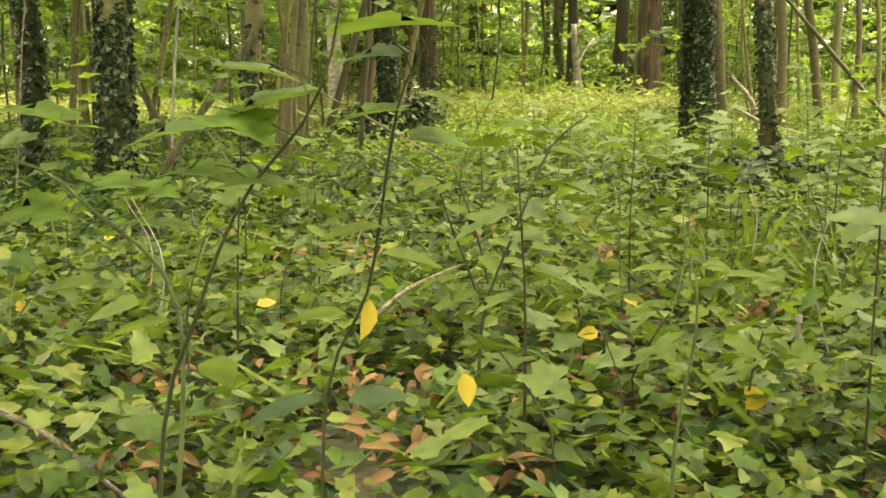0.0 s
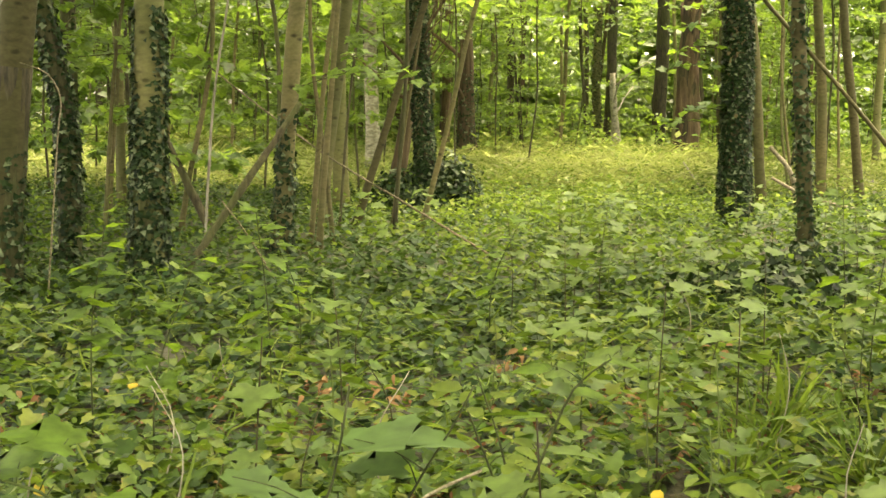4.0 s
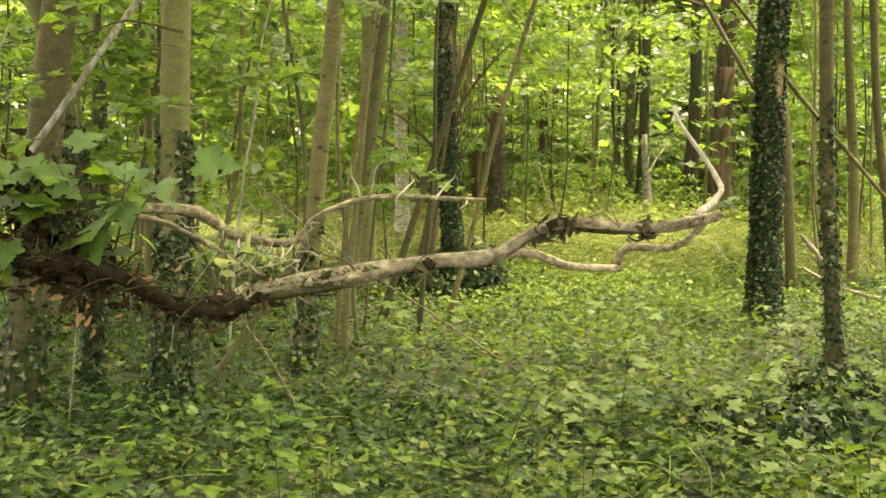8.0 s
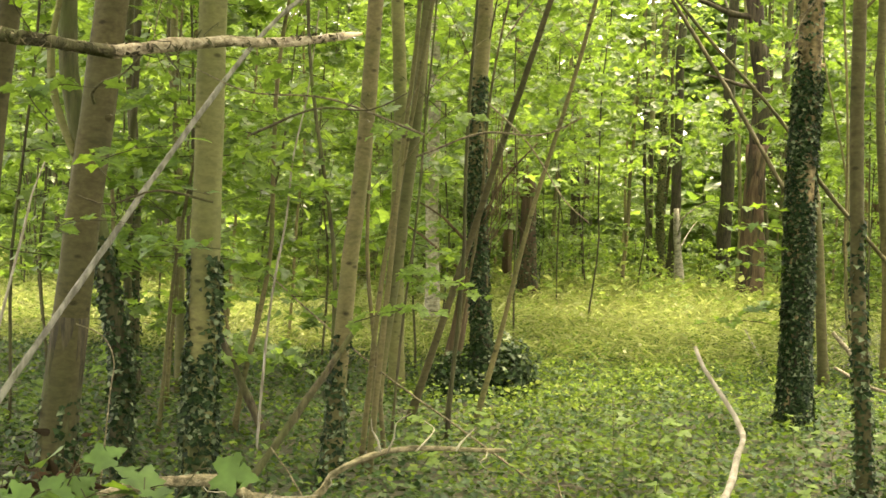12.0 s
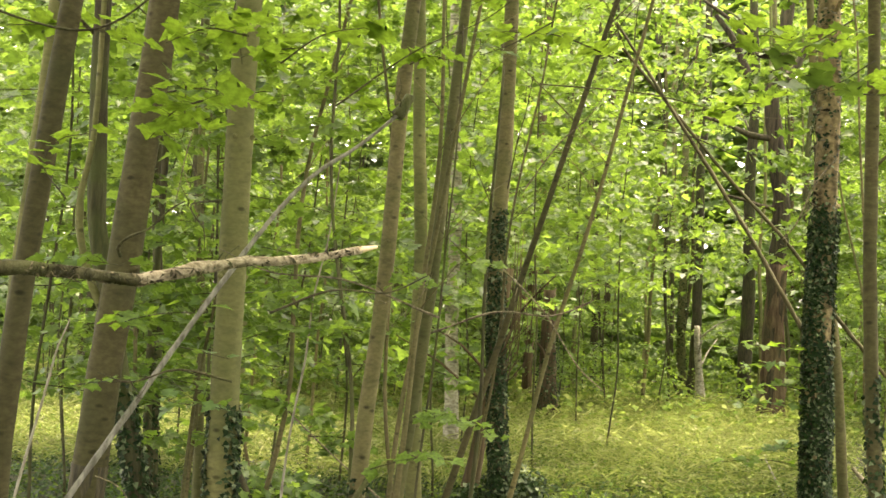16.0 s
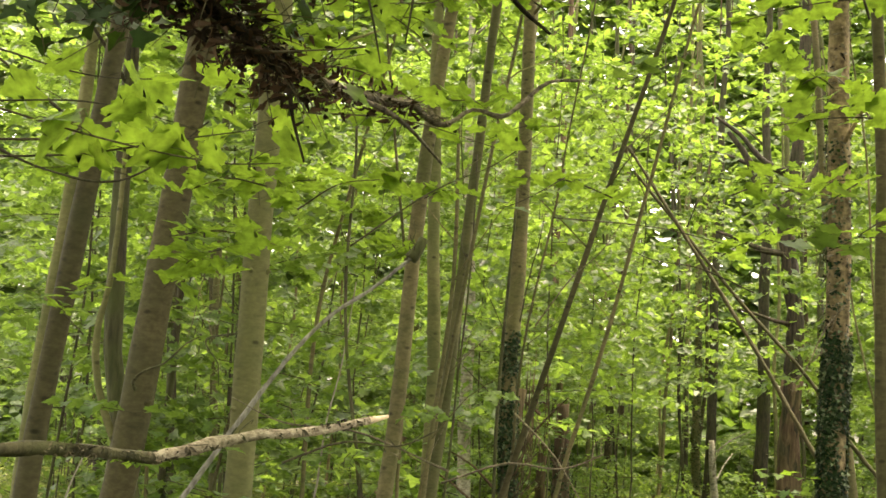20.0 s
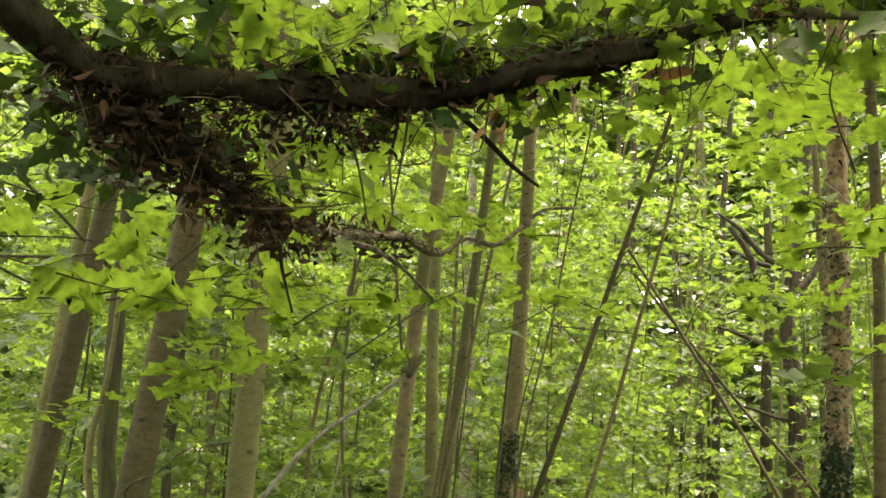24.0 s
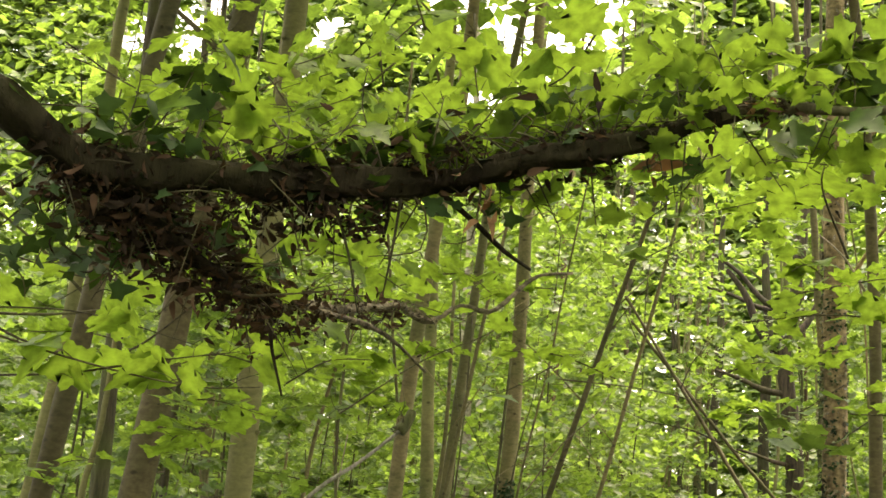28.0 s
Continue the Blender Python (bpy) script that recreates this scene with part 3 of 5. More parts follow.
def bark_plates(root, x, y, r, z0, z1, n, size, seed, mat):
    """Curled plates of bark that lift from an old trunk."""
    rng = np.random.default_rng(seed)
    z, w = rng.uniform(z0, z1, n), rng.random(n) * 6.28
    rr = r * (1 - 0.45 * z / 15) * 1.02
    out = np.stack([np.cos(w), np.sin(w), rng.normal(0.3, 0.35, n)], 1)
    pos = np.stack([x - 0.004 * z + rr * np.cos(w), y + rr * np.sin(w), z], 1)
    me = leaf_mesh("flaking_bark", L_CURL, pos, out, rng.random(n) * 6.28, size * (0.4 + 0.9 * rng.random(n)), mat)
    tagged(part("flaking_bark", me, root, "lifting plates of bark"), kind="stuff")


scaly_line = trunk_line((3.02, 15.0), (-0.004, 0), 15, 0.0, 1)
part("ivy", ivy_on(scaly_line, 0.15, 3.0, 6.4, 130, 77), scaly, "thin strands of ivy")
bark_plates(scaly, 3.02, 15.0, 0.17, 3.0, 11.0, 420, 0.075, 31, B_DEAD)
bark_plates(scaly, 3.02, 15.0, 0.17, 3.0, 11.0, 110, 0.085, 32, B_LIMB)
# far trunks seen between the near ones
frng = np.random.default_rng(7)
for i in range(30):
    y = frng.uniform(29, 60)
    x = frng.uniform(-0.42, 0.46) * y
    if 0.5 < x < 5.5 and y < 36:
        y += 12
    tree((x, y), frng.uniform(0.08, 0.2), (frng.normal(0, 0.03), 0), 27, (B_DARK, B_SMOOTH, B_DARK, B_RED)[i % 4], segs=8, label="distant trunk standing in the shade of the wood")


# ---- understory: layered leafy young trees ----
def understory(seed, height, low, reach, n_branch, leaves, size, blade_data=None, r=0.02, mat=None, tip=0.3):
    rng = np.random.default_rng(seed)
    root = new("young_tree")
    tagged(root, "leafy young tree with flat layers of bright green leaves", "tree", "understory trees")
    lean = rng.normal(0, 0.04, 2)
    line = trunk_line((0, 0), lean, height, 0.3, seed, 0.5)
    part("trunk", mesh_of("trunk", *tube_data(line, [r * (1 - 0.75 * i / len(line)) for i in range(len(line))], 6, 0.05, seed), B_DARK), root)
    pile = Pile()
    P, N = [], []
    per = leaves // n_branch
    for b in range(n_branch):
        z = low + (height - low) * ((b + rng.random()) / n_branch)
        c = line[min(len(line) - 1, int((z + 0.15) / (height + 0.15) * (len(line) - 1)))]
        w = b * 2.4 + rng.normal(0, 0.5)
        ln = reach * (0.55 + 0.6 * rng.random()) * (1.0 - 0.45 * max(0, (z - low) / (height - low)) ** 2)
        d = np.array((math.cos(w), math.sin(w), 0))
        rise = rng.uniform(-0.05, 0.35)
        a = np.array(c)
        ends = [a + d * ln * s + np.array((0, 0, ln * rise * s - 0.18 * ln * s * s)) for s in (0, 0.5, 1.0)]
        pile.stem([tuple(e) for e in ends], 0.006, 0.002, 4, 0.4)
        s = rng.random(per) ** 0.65
        side = rng.normal(0, 0.24, per) * ln * (1.15 - s * 0.6)
        lat = np.array((-d[1], d[0], 0))
        p = a + d * (ln * s)[:, None] + lat * side[:, None]
        p[:, 2] += ln * rise * s - 0.18 * ln * s * s - np.abs(side) * 0.12 + rng.normal(0, 0.045, per)
        P.append(p)
        N.append(tilted(rng, per, tip))
    tagged(part("twigwork", pile.mesh("twigwork", B_TWIG), root), kind="stuff")
    P, N = np.concatenate(P), np.concatenate(N)
    part("crown", leaf_mesh("crown", blade_data or L_LEAF, P, N, rng.random(len(P)) * 6.28, size * (0.6 + 0.7 * rng.random(len(P))), mat or M_CANOPY), root)
    return root


SIZES = ((7.5, 0.5, 1.7, 28, 2500, 0.13), (10.0, 2.0, 2.0, 34, 3100, 0.13), (6.0, 0.4, 1.5, 26, 2200, 0.12), (12.0, 3.6, 2.3, 34, 3400, 0.135), (8.5, 1.2, 1.8, 30, 2800, 0.125))
models = [understory(500 + i, h, lo, rc, nb, lv, sz, tip=0.5) for i, (h, lo, rc, nb, lv, sz) in enumerate(SIZES)]
# those nearer to the walk, with lobed leaves
near_models = [understory(510 + i, h, lo, rc, nb, int(lv * 0.62), sz * 1.12, L_LOBED, tip=0.55) for i, (h, lo, rc, nb, lv, sz) in enumerate((SIZES[1], SIZES[3], SIZES[4]))]
bush_model = understory(530, 1.7, 0.1, 1.2, 22, 800, 0.12, mat=M_CANOPY, tip=0.9)
tagged(bush_model, "low dense bush of bright green leaves", "bush", "bushes behind the opening")
bush_model.name = "bush"
tall = [understory(540 + i, h, lo, rc, nb, lv, sz, L_SMALL, 0.05) for i, (h, lo, rc, nb, lv, sz) in enumerate((
    (14.0, 2.5, 3.2, 44, 3600, 0.24), (17.0, 4.5, 3.6, 46, 4000, 0.26), (20.0, 7.0, 4.0, 48, 4200, 0.28)))]


def at(ob, x, y, spin, s=1.0, first=[]):
    m = pose(x, y, 0, 0, 0, spin)
    if ob not in first:
        first.append(ob)
        ob.matrix_basis = m
        return ob
    return copy_thing(ob, m)


def open_view(x, y):
    """Places that stay free of young trees: the clearing and the ways towards it."""
    a = x / y
    if y < 12.5:
        return True
    if abs(a - 0.2) < 0.06 + 1.4 / y and y < 16.5:
        return True
    if -0.06 < a < 0.075 and y < 27:
        return True
    return 0.07 <= a < 0.185 and y < 36


prng = np.random.default_rng(21)
spots = []
for i in range(600):
    y = prng.uniform(12.5, 36)
    x = prng.uniform(-0.43, 0.46) * y
    if all((x - a) ** 2 + (y - b) ** 2 > 1.45 ** 2 for a, b in spots):
        spots.append((x, y))
for k, (x, y) in enumerate(spots):
    if open_view(x, y):
        continue
    if x < -0.07 * y and y < 28:
        if k % 2 != 0 or (y > 21 and k % 4):
            continue
        pick = near_models[(0, 1, 2, 0, 2)[k // 2 % 5]]
    elif x < -0.07 * y:
        pick = models[(0, 2, 4, 1, 2, 4, 3)[k % 7]]
    elif k % 3 if y < 30 else k % 2:
        continue
    else:
        pick = near_models[(1, 0, 1)[k % 3]] if y < 30 else models[(1, 3, 4, 3)[k % 4]]
    at(pick, x, y, prng.uniform(0, 360))
# leaning over the clearing from its edges, foliage high above the ground
for x, y, sp in ((-0.4, 21.5, 20), (0.9, 24.0, 140), (2.6, 35.0, 120)):
    at(near_models[1], x, y, sp)
# leafy young growth that closes the wood behind the clearing
for k in range(16):
    at(models[(2, 0, 4, 2)[k % 4]], -5.5 + 1.35 * k + 0.5 * math.sin(5 * k), 43.5 + 2.2 * math.sin(2.3 * k) + (4.5 if 5 < k < 9 else 0), 83 * k)
# bushy edge that closes the far side of the clearing
for k, (x, y) in enumerate(((-2.4, 36.5), (7.6, 33.0), (8.6, 35.5), (9.5, 39.0), (-2.8, 35.0), (0.6, 38.5), (4.0, 40.5), (7.2, 37.5))):
    at(models[(2, 0, 2, 4)[k % 4] if k < 4 else (1, 3)[k % 2]], x, y, 47 * k)
for k, (x, y) in enumerate(((-1.8, 33.6), (0.2, 35.0), (2.6, 36.2), (4.6, 37.6), (6.4, 35.2), (7.9, 32.0), (9.2, 33.6), (-3.4, 34.5), (1.4, 39.0), (3.6, 41.0))):
    at(bush_model, x, y, 61 * k)
for x, y, sp in ((7.5, 45.0, 150), (10.0, 46.5, 260), (0.5, 47.0, 80)):
    at(tall[0], x, y, sp)
for i in range(20):
    y = prng.uniform(38, 60)
    x = prng.uniform(-0.45, 0.47) * y
    if 0 < x < 13:
        continue
    at(tall[i % 3], x, y, prng.uniform(0, 360))


for k, (x, y) in enumerate(((-7.8, 40.0), (-10.5, 36.0), (-3.6, 38.5), (-13.5, 33.0), (-1.5, 47.0), (14.0, 42.0), (16.0, 38.0))):
    at(tall[k % 2], x, y, 70 * k)


# ---- unseen trees added round and behind the camera, to shade the near ground ----
crng = np.random.default_rng(33)
for i in range(16):
    w = i / 16 * 6.28
    x, y = 7.5 * math.cos(w) + crng.normal(0, 1), -2 + 8 * math.sin(w) + crng.normal(0, 1)
    if abs(x) < 3.5 and y > 0:
        continue
    tree((x, y), 0.2, (0, 0), 15, B_SMOOTH, segs=8, label="unseen tall tree added to shade the near ground", crown=(12.5, 3.6, 700, 0.32))

for x, y in ((4.6, 7.0), (4.7, 3.3), (6.0, 10.5), (-4.3, 5.2), (-3.2, 2.0), (2.7, 0.8), (6.5, 4.0), (7.5, 8.0), (0.5, -2.5)):
    tree((x, y), 0.17, (0, 0), 15, B_SMOOTH, segs=8, label="unseen tall tree added to shade the near ground", crown=(12.0, 2.9, 800, 0.34))

# ---- far woods ----
def far_woods():
    rng = np.random.default_rng(5)
    n = 165000
    y = rng.uniform(47, 84, n)
    x = rng.uniform(-0.6, 0.6, n) * y
    lump = np.array([noise.noise((a * 0.16, b * 0.16, 2.0)) for a, b in zip(x, y)])
    z = np.maximum((y - 47) * 1.15 + 4 * lump - np.abs(rng.normal(0, 1.6, n)), rng.random(n) * 0.4)
    gap = np.array([noise.noise((a / b * 9, c / b * 14, 6.0)) for a, b, c in zip(x, y, z)])
    keep = (z < (0.36 + 0.02 * rng.random(n)) * y) | (gap < 0.1)
    pos = np.stack([x, y, z], 1)[keep]
    ob = new("far_woods", leaf_mesh("far_woods", L_SMALL, pos, tilted(rng, len(pos), 0.6) - np.array(((0, 0.4, 0),)), rng.random(len(pos)) * 6.28, (0.66 + 0.012 * (pos[:, 1] - 47)) * (0.6 + 0.8 * rng.random(len(pos))), M_CANOPY))
    tagged(ob, "distant green foliage closing the wood", "foliage", kind="stuff")


far_woods()

# thin far poles at the back of the opening
zrng = np.random.default_rng(45)
for i in range(24):
    y = zrng.uniform(33.5, 46)
    tree((zrng.uniform(-0.1, 0.26) * y, y), zrng.uniform(0.035, 0.085), (zrng.normal(0, 0.05), 0), zrng.uniform(18, 22), (B_POLE, B_SMOOTH, B_DARK)[i % 3], wobble=0.2, segs=7, label="thin far pole at the back of the opening")

# slim poles of coppice between the trunks
qrng = np.random.default_rng(44)
for i in range(20):
    y = qrng.uniform(11.5, 21)
    tree((qrng.uniform(-0.38, -0.06) * y, y), qrng.uniform(0.014, 0.032), (qrng.normal(0.02, 0.07), 0), qrng.uniform(5, 9), (B_POLE, B_DARK, B_POLE)[i % 3], wobble=0.25, segs=7, label="slim pole of coppice standing among the trunks")
for i in range(8):
    y = qrng.uniform(17, 26)
    tree((qrng.uniform(0.21, 0.4) * y, y), qrng.uniform(0.02, 0.05), (qrng.normal(-0.03, 0.05), 0), qrng.uniform(15.6, 18), (B_POLE, B_SMOOTH)[i % 2], wobble=0.2, segs=7, label="slim pale pole standing behind the ivied trunks")


# ---- ground cover ----
def scatter(rng, n, y0, y1, half):
    y = np.sqrt(y0 * y0 + (y1 * y1 - y0 * y0) * rng.random(n))
    return rng.uniform(-1, 1, n) * (half * y + 0.4) * (1 + 0.5 * rng.random(n) ** 4), y


def cover(name, label, category, rng, n, y0, y1, blade_data, size, z0, z1, tilt, mat, where=None, power=1.6):
    x, y = scatter(rng, n, y0, y1, 0.43)
    if where is not None:
        k = where(x, y, rng.random(n))
        x, y = x[k], y[k]
    n = len(x)
    lump = np.array([noise.noise((a * 0.9, b * 0.9, 4.0)) for a, b in zip(x, y)])
    z = z0 + (z1 - z0) * rng.random(n) ** power * (1 + 1.3 * lump)
    ob = new(name, leaf_mesh(name, blade_data, np.stack([x, y, np.maximum(z, 0.015)], 1), tilted(rng, n, tilt), rng.random(n) * 6.28, size * (0.55 + 0.8 * rng.random(n)), mat))
    tagged(ob, label, category, kind="stuff")


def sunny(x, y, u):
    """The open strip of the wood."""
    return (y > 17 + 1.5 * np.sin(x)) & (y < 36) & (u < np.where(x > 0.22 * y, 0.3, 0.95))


LITTER = ((-0.14, 3.17), (0.64, 5.3), (-0.69, 5.6), (-0.36, 5.6), (-0.1, 2.5), (1.88, 6.06), (0.16, 2.41), (1.0, 4.1), (-0.6, 2.5), (0.75, 5.5), (-0.25, 3.0), (0.45, 3.3), (-0.75, 3.2), (1.3, 6.6), (0.2, 6.3), (1.0, 2.6))


def bare(x, y, u):
    """Thin cover where dead leaves lie, and in uneven gaps."""
    keep = np.array([noise.noise((a * 2.2, b * 2.2, 7.0)) for a, b in zip(x, y)]) > -0.3 + 0.25 * (u - 0.5)
    for a, b in LITTER:
        keep &= ((x - a) ** 2 + ((y - b) * 0.6) ** 2 > 0.11 ** 2) | (u < 0.2)
    return keep


def leafy(x, y, u):
    """Taller herbs stand denser towards the open side."""
    return bare(x, y, u) & ((x > 0.04 * y - 0.15 * (y < 4.5)) | (u < np.where(y > 4.5, 0.3, 0.75)))


def lighter(x, y, u):
    """Light herbs thinned at the sides, so darker cover stands in for trunk shade."""
    return ((x > -0.03 * y) & (x < 0.19 * y)) | (u < 0.45)


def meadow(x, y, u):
    """The greener rim of the opening, thinned on the right to imitate shaded ground."""
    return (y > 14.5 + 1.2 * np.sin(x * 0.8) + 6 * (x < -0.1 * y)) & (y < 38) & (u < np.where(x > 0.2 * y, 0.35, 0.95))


g = np.random.default_rng(11)
cover("ivy_carpet", "dark green ivy leaves creeping over the soil", "ivy", g, 6500, 1.2, 4.5, L_IVY, 0.056, 0.02, 0.12, 0.5, M_IVY, bare)
cover("ivy_carpet", "fresh green ivy leaves among the older ones", "ivy", g, 8000, 1.2, 4.5, L_IVY, 0.06, 0.03, 0.16, 0.5, M_FRESH, bare)
cover("ivy_carpet", "dark green ivy leaves creeping between the plants", "ivy", g, 21000, 4.3, 10, L_IVY_S, 0.068, 0.02, 0.12, 0.5, M_IVY, bare)
cover("ivy_carpet", "fresh green ivy leaves between the plants", "ivy", g, 7500, 4.3, 8, L_IVY_S, 0.062, 0.03, 0.16, 0.5, M_FRESH, bare)
cover("low_plants", "fresh green broad leaves of low woodland plants", "plants", g, 6000, 1.2, 9, L_LEAF, 0.05, 0.05, 0.3, 0.5, M_HERB, leafy)
cover("low_plants", "light green small leaves of woodland herbs", "plants", g, 5000, 1.2, 6, L_LEAF, 0.05, 0.08, 0.26, 0.5, M_FRESH, leafy, 1.2)
cover("low_plants", "small lobed leaves of seedlings over the ivy", "plants", g, 2600, 1.6, 9, L_MAPLE_S, 0.07, 0.08, 0.34, 0.4, M_FRESH, leafy, 1.2)
cover("thin_grass", "thin arching green grass blades among the ivy", "grass", g, 2200, 1.5, 9, L_GRASS, 0.28, 0.02, 0.12, 1.6, M_MEADOW)
cover("ivy_carpet", "dark green ivy leaves covering the wood floor", "ivy", g, 50000, 8, 20, L_IVY_S, 0.065, 0.02, 0.18, 0.45, M_IVY)
cover("low_plants", "green leaves of low plants between the trunks", "plants", g, 21000, 8.5, 22, L_LEAF, 0.07, 0.04, 0.36, 0.45, M_HERB, lighter)
cover("low_plants", "fine green herbs between the trunks", "plants", g, 26000, 9, 24, L_SMALL, 0.06, 0.04, 0.32, 0.6, M_HERB, lighter)
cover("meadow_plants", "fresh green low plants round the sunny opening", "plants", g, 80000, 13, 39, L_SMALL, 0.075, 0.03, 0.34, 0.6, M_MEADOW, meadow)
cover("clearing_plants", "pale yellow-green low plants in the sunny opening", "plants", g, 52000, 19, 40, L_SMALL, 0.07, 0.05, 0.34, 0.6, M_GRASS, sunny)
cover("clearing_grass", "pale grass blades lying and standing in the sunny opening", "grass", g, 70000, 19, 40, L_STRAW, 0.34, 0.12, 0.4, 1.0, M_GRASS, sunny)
cover("far_plants", "green undergrowth under the far trees", "plants", g, 50000, 28, 62, L_SMALL, 0.2, 0.03, 0.6, 0.5, M_MEADOW)
cover("leaf_litter", "brown withered leaves lying on the soil", "leaves", g, 2600, 1.3, 6, L_CURL, 0.055, 0.02, 0.12, 0.6, M_BROWN)


def wide_cover():
    """Undergrowth beside and behind the walk."""
    rng = np.random.default_rng(12)
    n = 70000
    x, y = rng.uniform(-26, 26, n), rng.uniform(-14, 58, n)
    k = (np.abs(x) > 0.43 * np.maximum(y, 0) + 0.4) | (y < 1.2)
    x, y = x[k], y[k]
    n = len(x)
    ob = new("undergrowth", leaf_mesh("undergrowth", L_SMALL, np.stack([x, y, 0.03 + 0.3 * rng.random(n) ** 2], 1), tilted(rng, n, 0.4), rng.random(n) * 6.28, 0.2 * (0.6 + 0.8 * rng.random(n)), M_HERB))
    tagged(ob, "green undergrowth spreading through the wood", "plants", kind="stuff")


wide_cover()


def near_surround():
    """The ivy and herbs go on beside and behind the camera."""
    for seed, mat, n, size, label in ((13, M_IVY, 44000, 0.085, "dark ivy spreading over the wood floor all round"), (14, M_HERB, 26000, 0.085, "green herbs spreading over the wood floor all round")):
        rng = np.random.default_rng(seed)
        x, y = rng.uniform(-11, 11, n), rng.uniform(-9, 11, n)
        k = (np.abs(x) > 0.43 * np.maximum(y, 0) + 0.35) | (y < 1.3)
        x, y = x[k], y[k]
        n = len(x)
        ob = new("ivy_carpet" if mat is M_IVY else "low_plants", leaf_mesh("surround", L_SMALL, np.stack([x, y, 0.02 + 0.2 * rng.random(n) ** 2], 1), tilted(rng, n, 0.5), rng.random(n) * 6.28, size * (0.6 + 0.7 * rng.random(n)), mat))
        tagged(ob, label, "plants", kind="stuff")


near_surround()


# ---- seedlings that stand knee-high in the ground cover ----
def seedling(seed, height, n, leaf, blade_data, stem, mat):
    rng = np.random.default_rng(seed)
    root = new("seedling")
    tagged(root, "knee-high seedling with a thin stem and a few broad leaves", "seedling", "seedlings in the ground cover")
    pts = [(0, 0, -0.02), (rng.normal(0, 0.02), rng.normal(0, 0.02), height * 0.5), (rng.normal(0, 0.06), rng.normal(0, 0.06), height)]
    p = Pile()
    p.stem(pts, 0.004, 0.002, 5, 0.08)
    part("stem", p.mesh("stem", stem), root)
    line, _ = spline(pts, 0.02)
    for i in range(n):
        c = line[int((0.35 + 0.65 * (i + 1) / n) * (len(line) - 1))]
        w = i * 2.4 + rng.normal(0, 0.4)
        q = c + Vector((math.cos(w), math.sin(w), 0.15)) * leaf * 0.35
        lf = part("leaf", leaf_mesh("leaf", blade_data, np.array([q[:]]), tilted(rng, 1, 0.28), np.array([w]), np.array([leaf * rng.uniform(0.7, 1.15)]), mat), root)
    return root


seedlings = [seedling(70, 0.42, 6, 0.1, L_OVATE, B_TWIG, M_HERB), seedling(71, 0.6, 7, 0.12, L_SYCAMORE, B_STEM, M_FRESH), seedling(72, 0.35, 5, 0.11, L_SYCAMORE, B_TWIG, M_FRESH),
             seedling(73, 0.55, 8, 0.08, L_OVATE, B_STEM, M_HERB), seedling(74, 0.75, 8, 0.11, L_SYCAMORE, B_TWIG, M_FRESH)]
srng = np.random.default_rng(75)
bushy = [seedling(76, 0.95, 15, 0.11, L_SYCAMORE, B_SHOOT, M_MAPLE), seedling(77, 0.8, 14, 0.1, L_SYCAMORE, B_SHOOT, M_MAPLE)]
for k, (x, y) in enumerate(((-1.5, 5.0), (-1.15, 4.6), (-0.85, 5.4), (-0.9, 6.6), (1.75, 5.6), (0.1, 7.2), (2.0, 6.8))):
    at(bushy[k % 2], x, y, 77 * k)
sx, sy = scatter(srng, 170, 2.3, 13, 0.42)
for k in range(170):
    if sx[k] < 0.03 * sy[k] and sy[k] > 4.5 and k % 3:
        continue
    at(seedlings[k % 5], sx[k], sy[k], srng.uniform(0, 360))


# ---- branches ----
def branch(name, label, points, r0, r1, mat, segs=8, category="branch", rough=0.18):
    p = Pile()
    p.stem(points, r0, r1, segs, 0.05, rough)
    ob = new(name, p.mesh(name, mat))
    return tagged(ob, label, category)


def tube_of(points, r0, r1, mat):
    p = Pile()
    p.stem(points, r0, r1, 5, 0.2)
    return p.mesh("stem", mat)


def twig(parent, points, r0, r1, mat, name="twig", segs=6, rough=0.14):
    p = Pile()
    p.stem(points, r0, r1, segs, 0.05, rough)
    return part(name, p.mesh(name, mat), parent)


fallen = branch("broken_branch", "long broken branch with flaking grey-brown bark", [(-0.47, 2.8, 1.7), (-0.44, 2.81, 1.72), (-0.29, 2.83, 1.75), (-0.12, 2.9, 1.78), (0.06, 2.95, 1.8), (0.18, 2.98, 1.87), (0.38, 3.02, 1.86), (0.55, 3.08, 1.89)], 0.0195, 0.0115, B_DEAD, 12, "branch", 0.4)
twig(fallen, [(-1.25, 2.6, 1.8), (-0.97, 2.66, 1.79), (-0.8, 2.7, 1.78), (-0.7, 2.74, 1.75), (-0.62, 2.78, 1.695), (-0.51, 2.79, 1.685), (-0.46, 2.8, 1.705)], 0.017, 0.0205, B_LIMB, "mossy_end", 9, 0.3)
# dark stem set low along the branch: its underside shade, put in as colour
twig(fallen, [(-0.5, 2.79, 1.687), (-0.44, 2.81, 1.714), (-0.36, 2.82, 1.728), (-0.24, 2.85, 1.746)], 0.0205, 0.012, B_TWIG, "mossy_underside", 10, 0.4)
twig(fallen, [(0.5, 3.06, 1.893), (0.58, 3.4, 1.9), (0.64, 3.7, 1.905), (0.69, 3.94, 1.93), (0.64, 3.99, 2.02), (0.585, 4.04, 2.1), (0.56, 4.08, 2.16)], 0.0105, 0.006, B_PALE)
twig(fallen, [(0.06, 2.95, 1.8), (0.14, 3.0, 1.8), (0.21, 3.05, 1.77), (0.34, 3.13, 1.76)], 0.011, 0.008, B_DEAD)
twig(fallen, [(0.33, 3.13, 1.77), (0.35, 3.12, 1.81), (0.43, 3.1, 1.81), (0.48, 3.08, 1.83), (0.53, 3.06, 1.89)], 0.009, 0.007, B_DEAD)
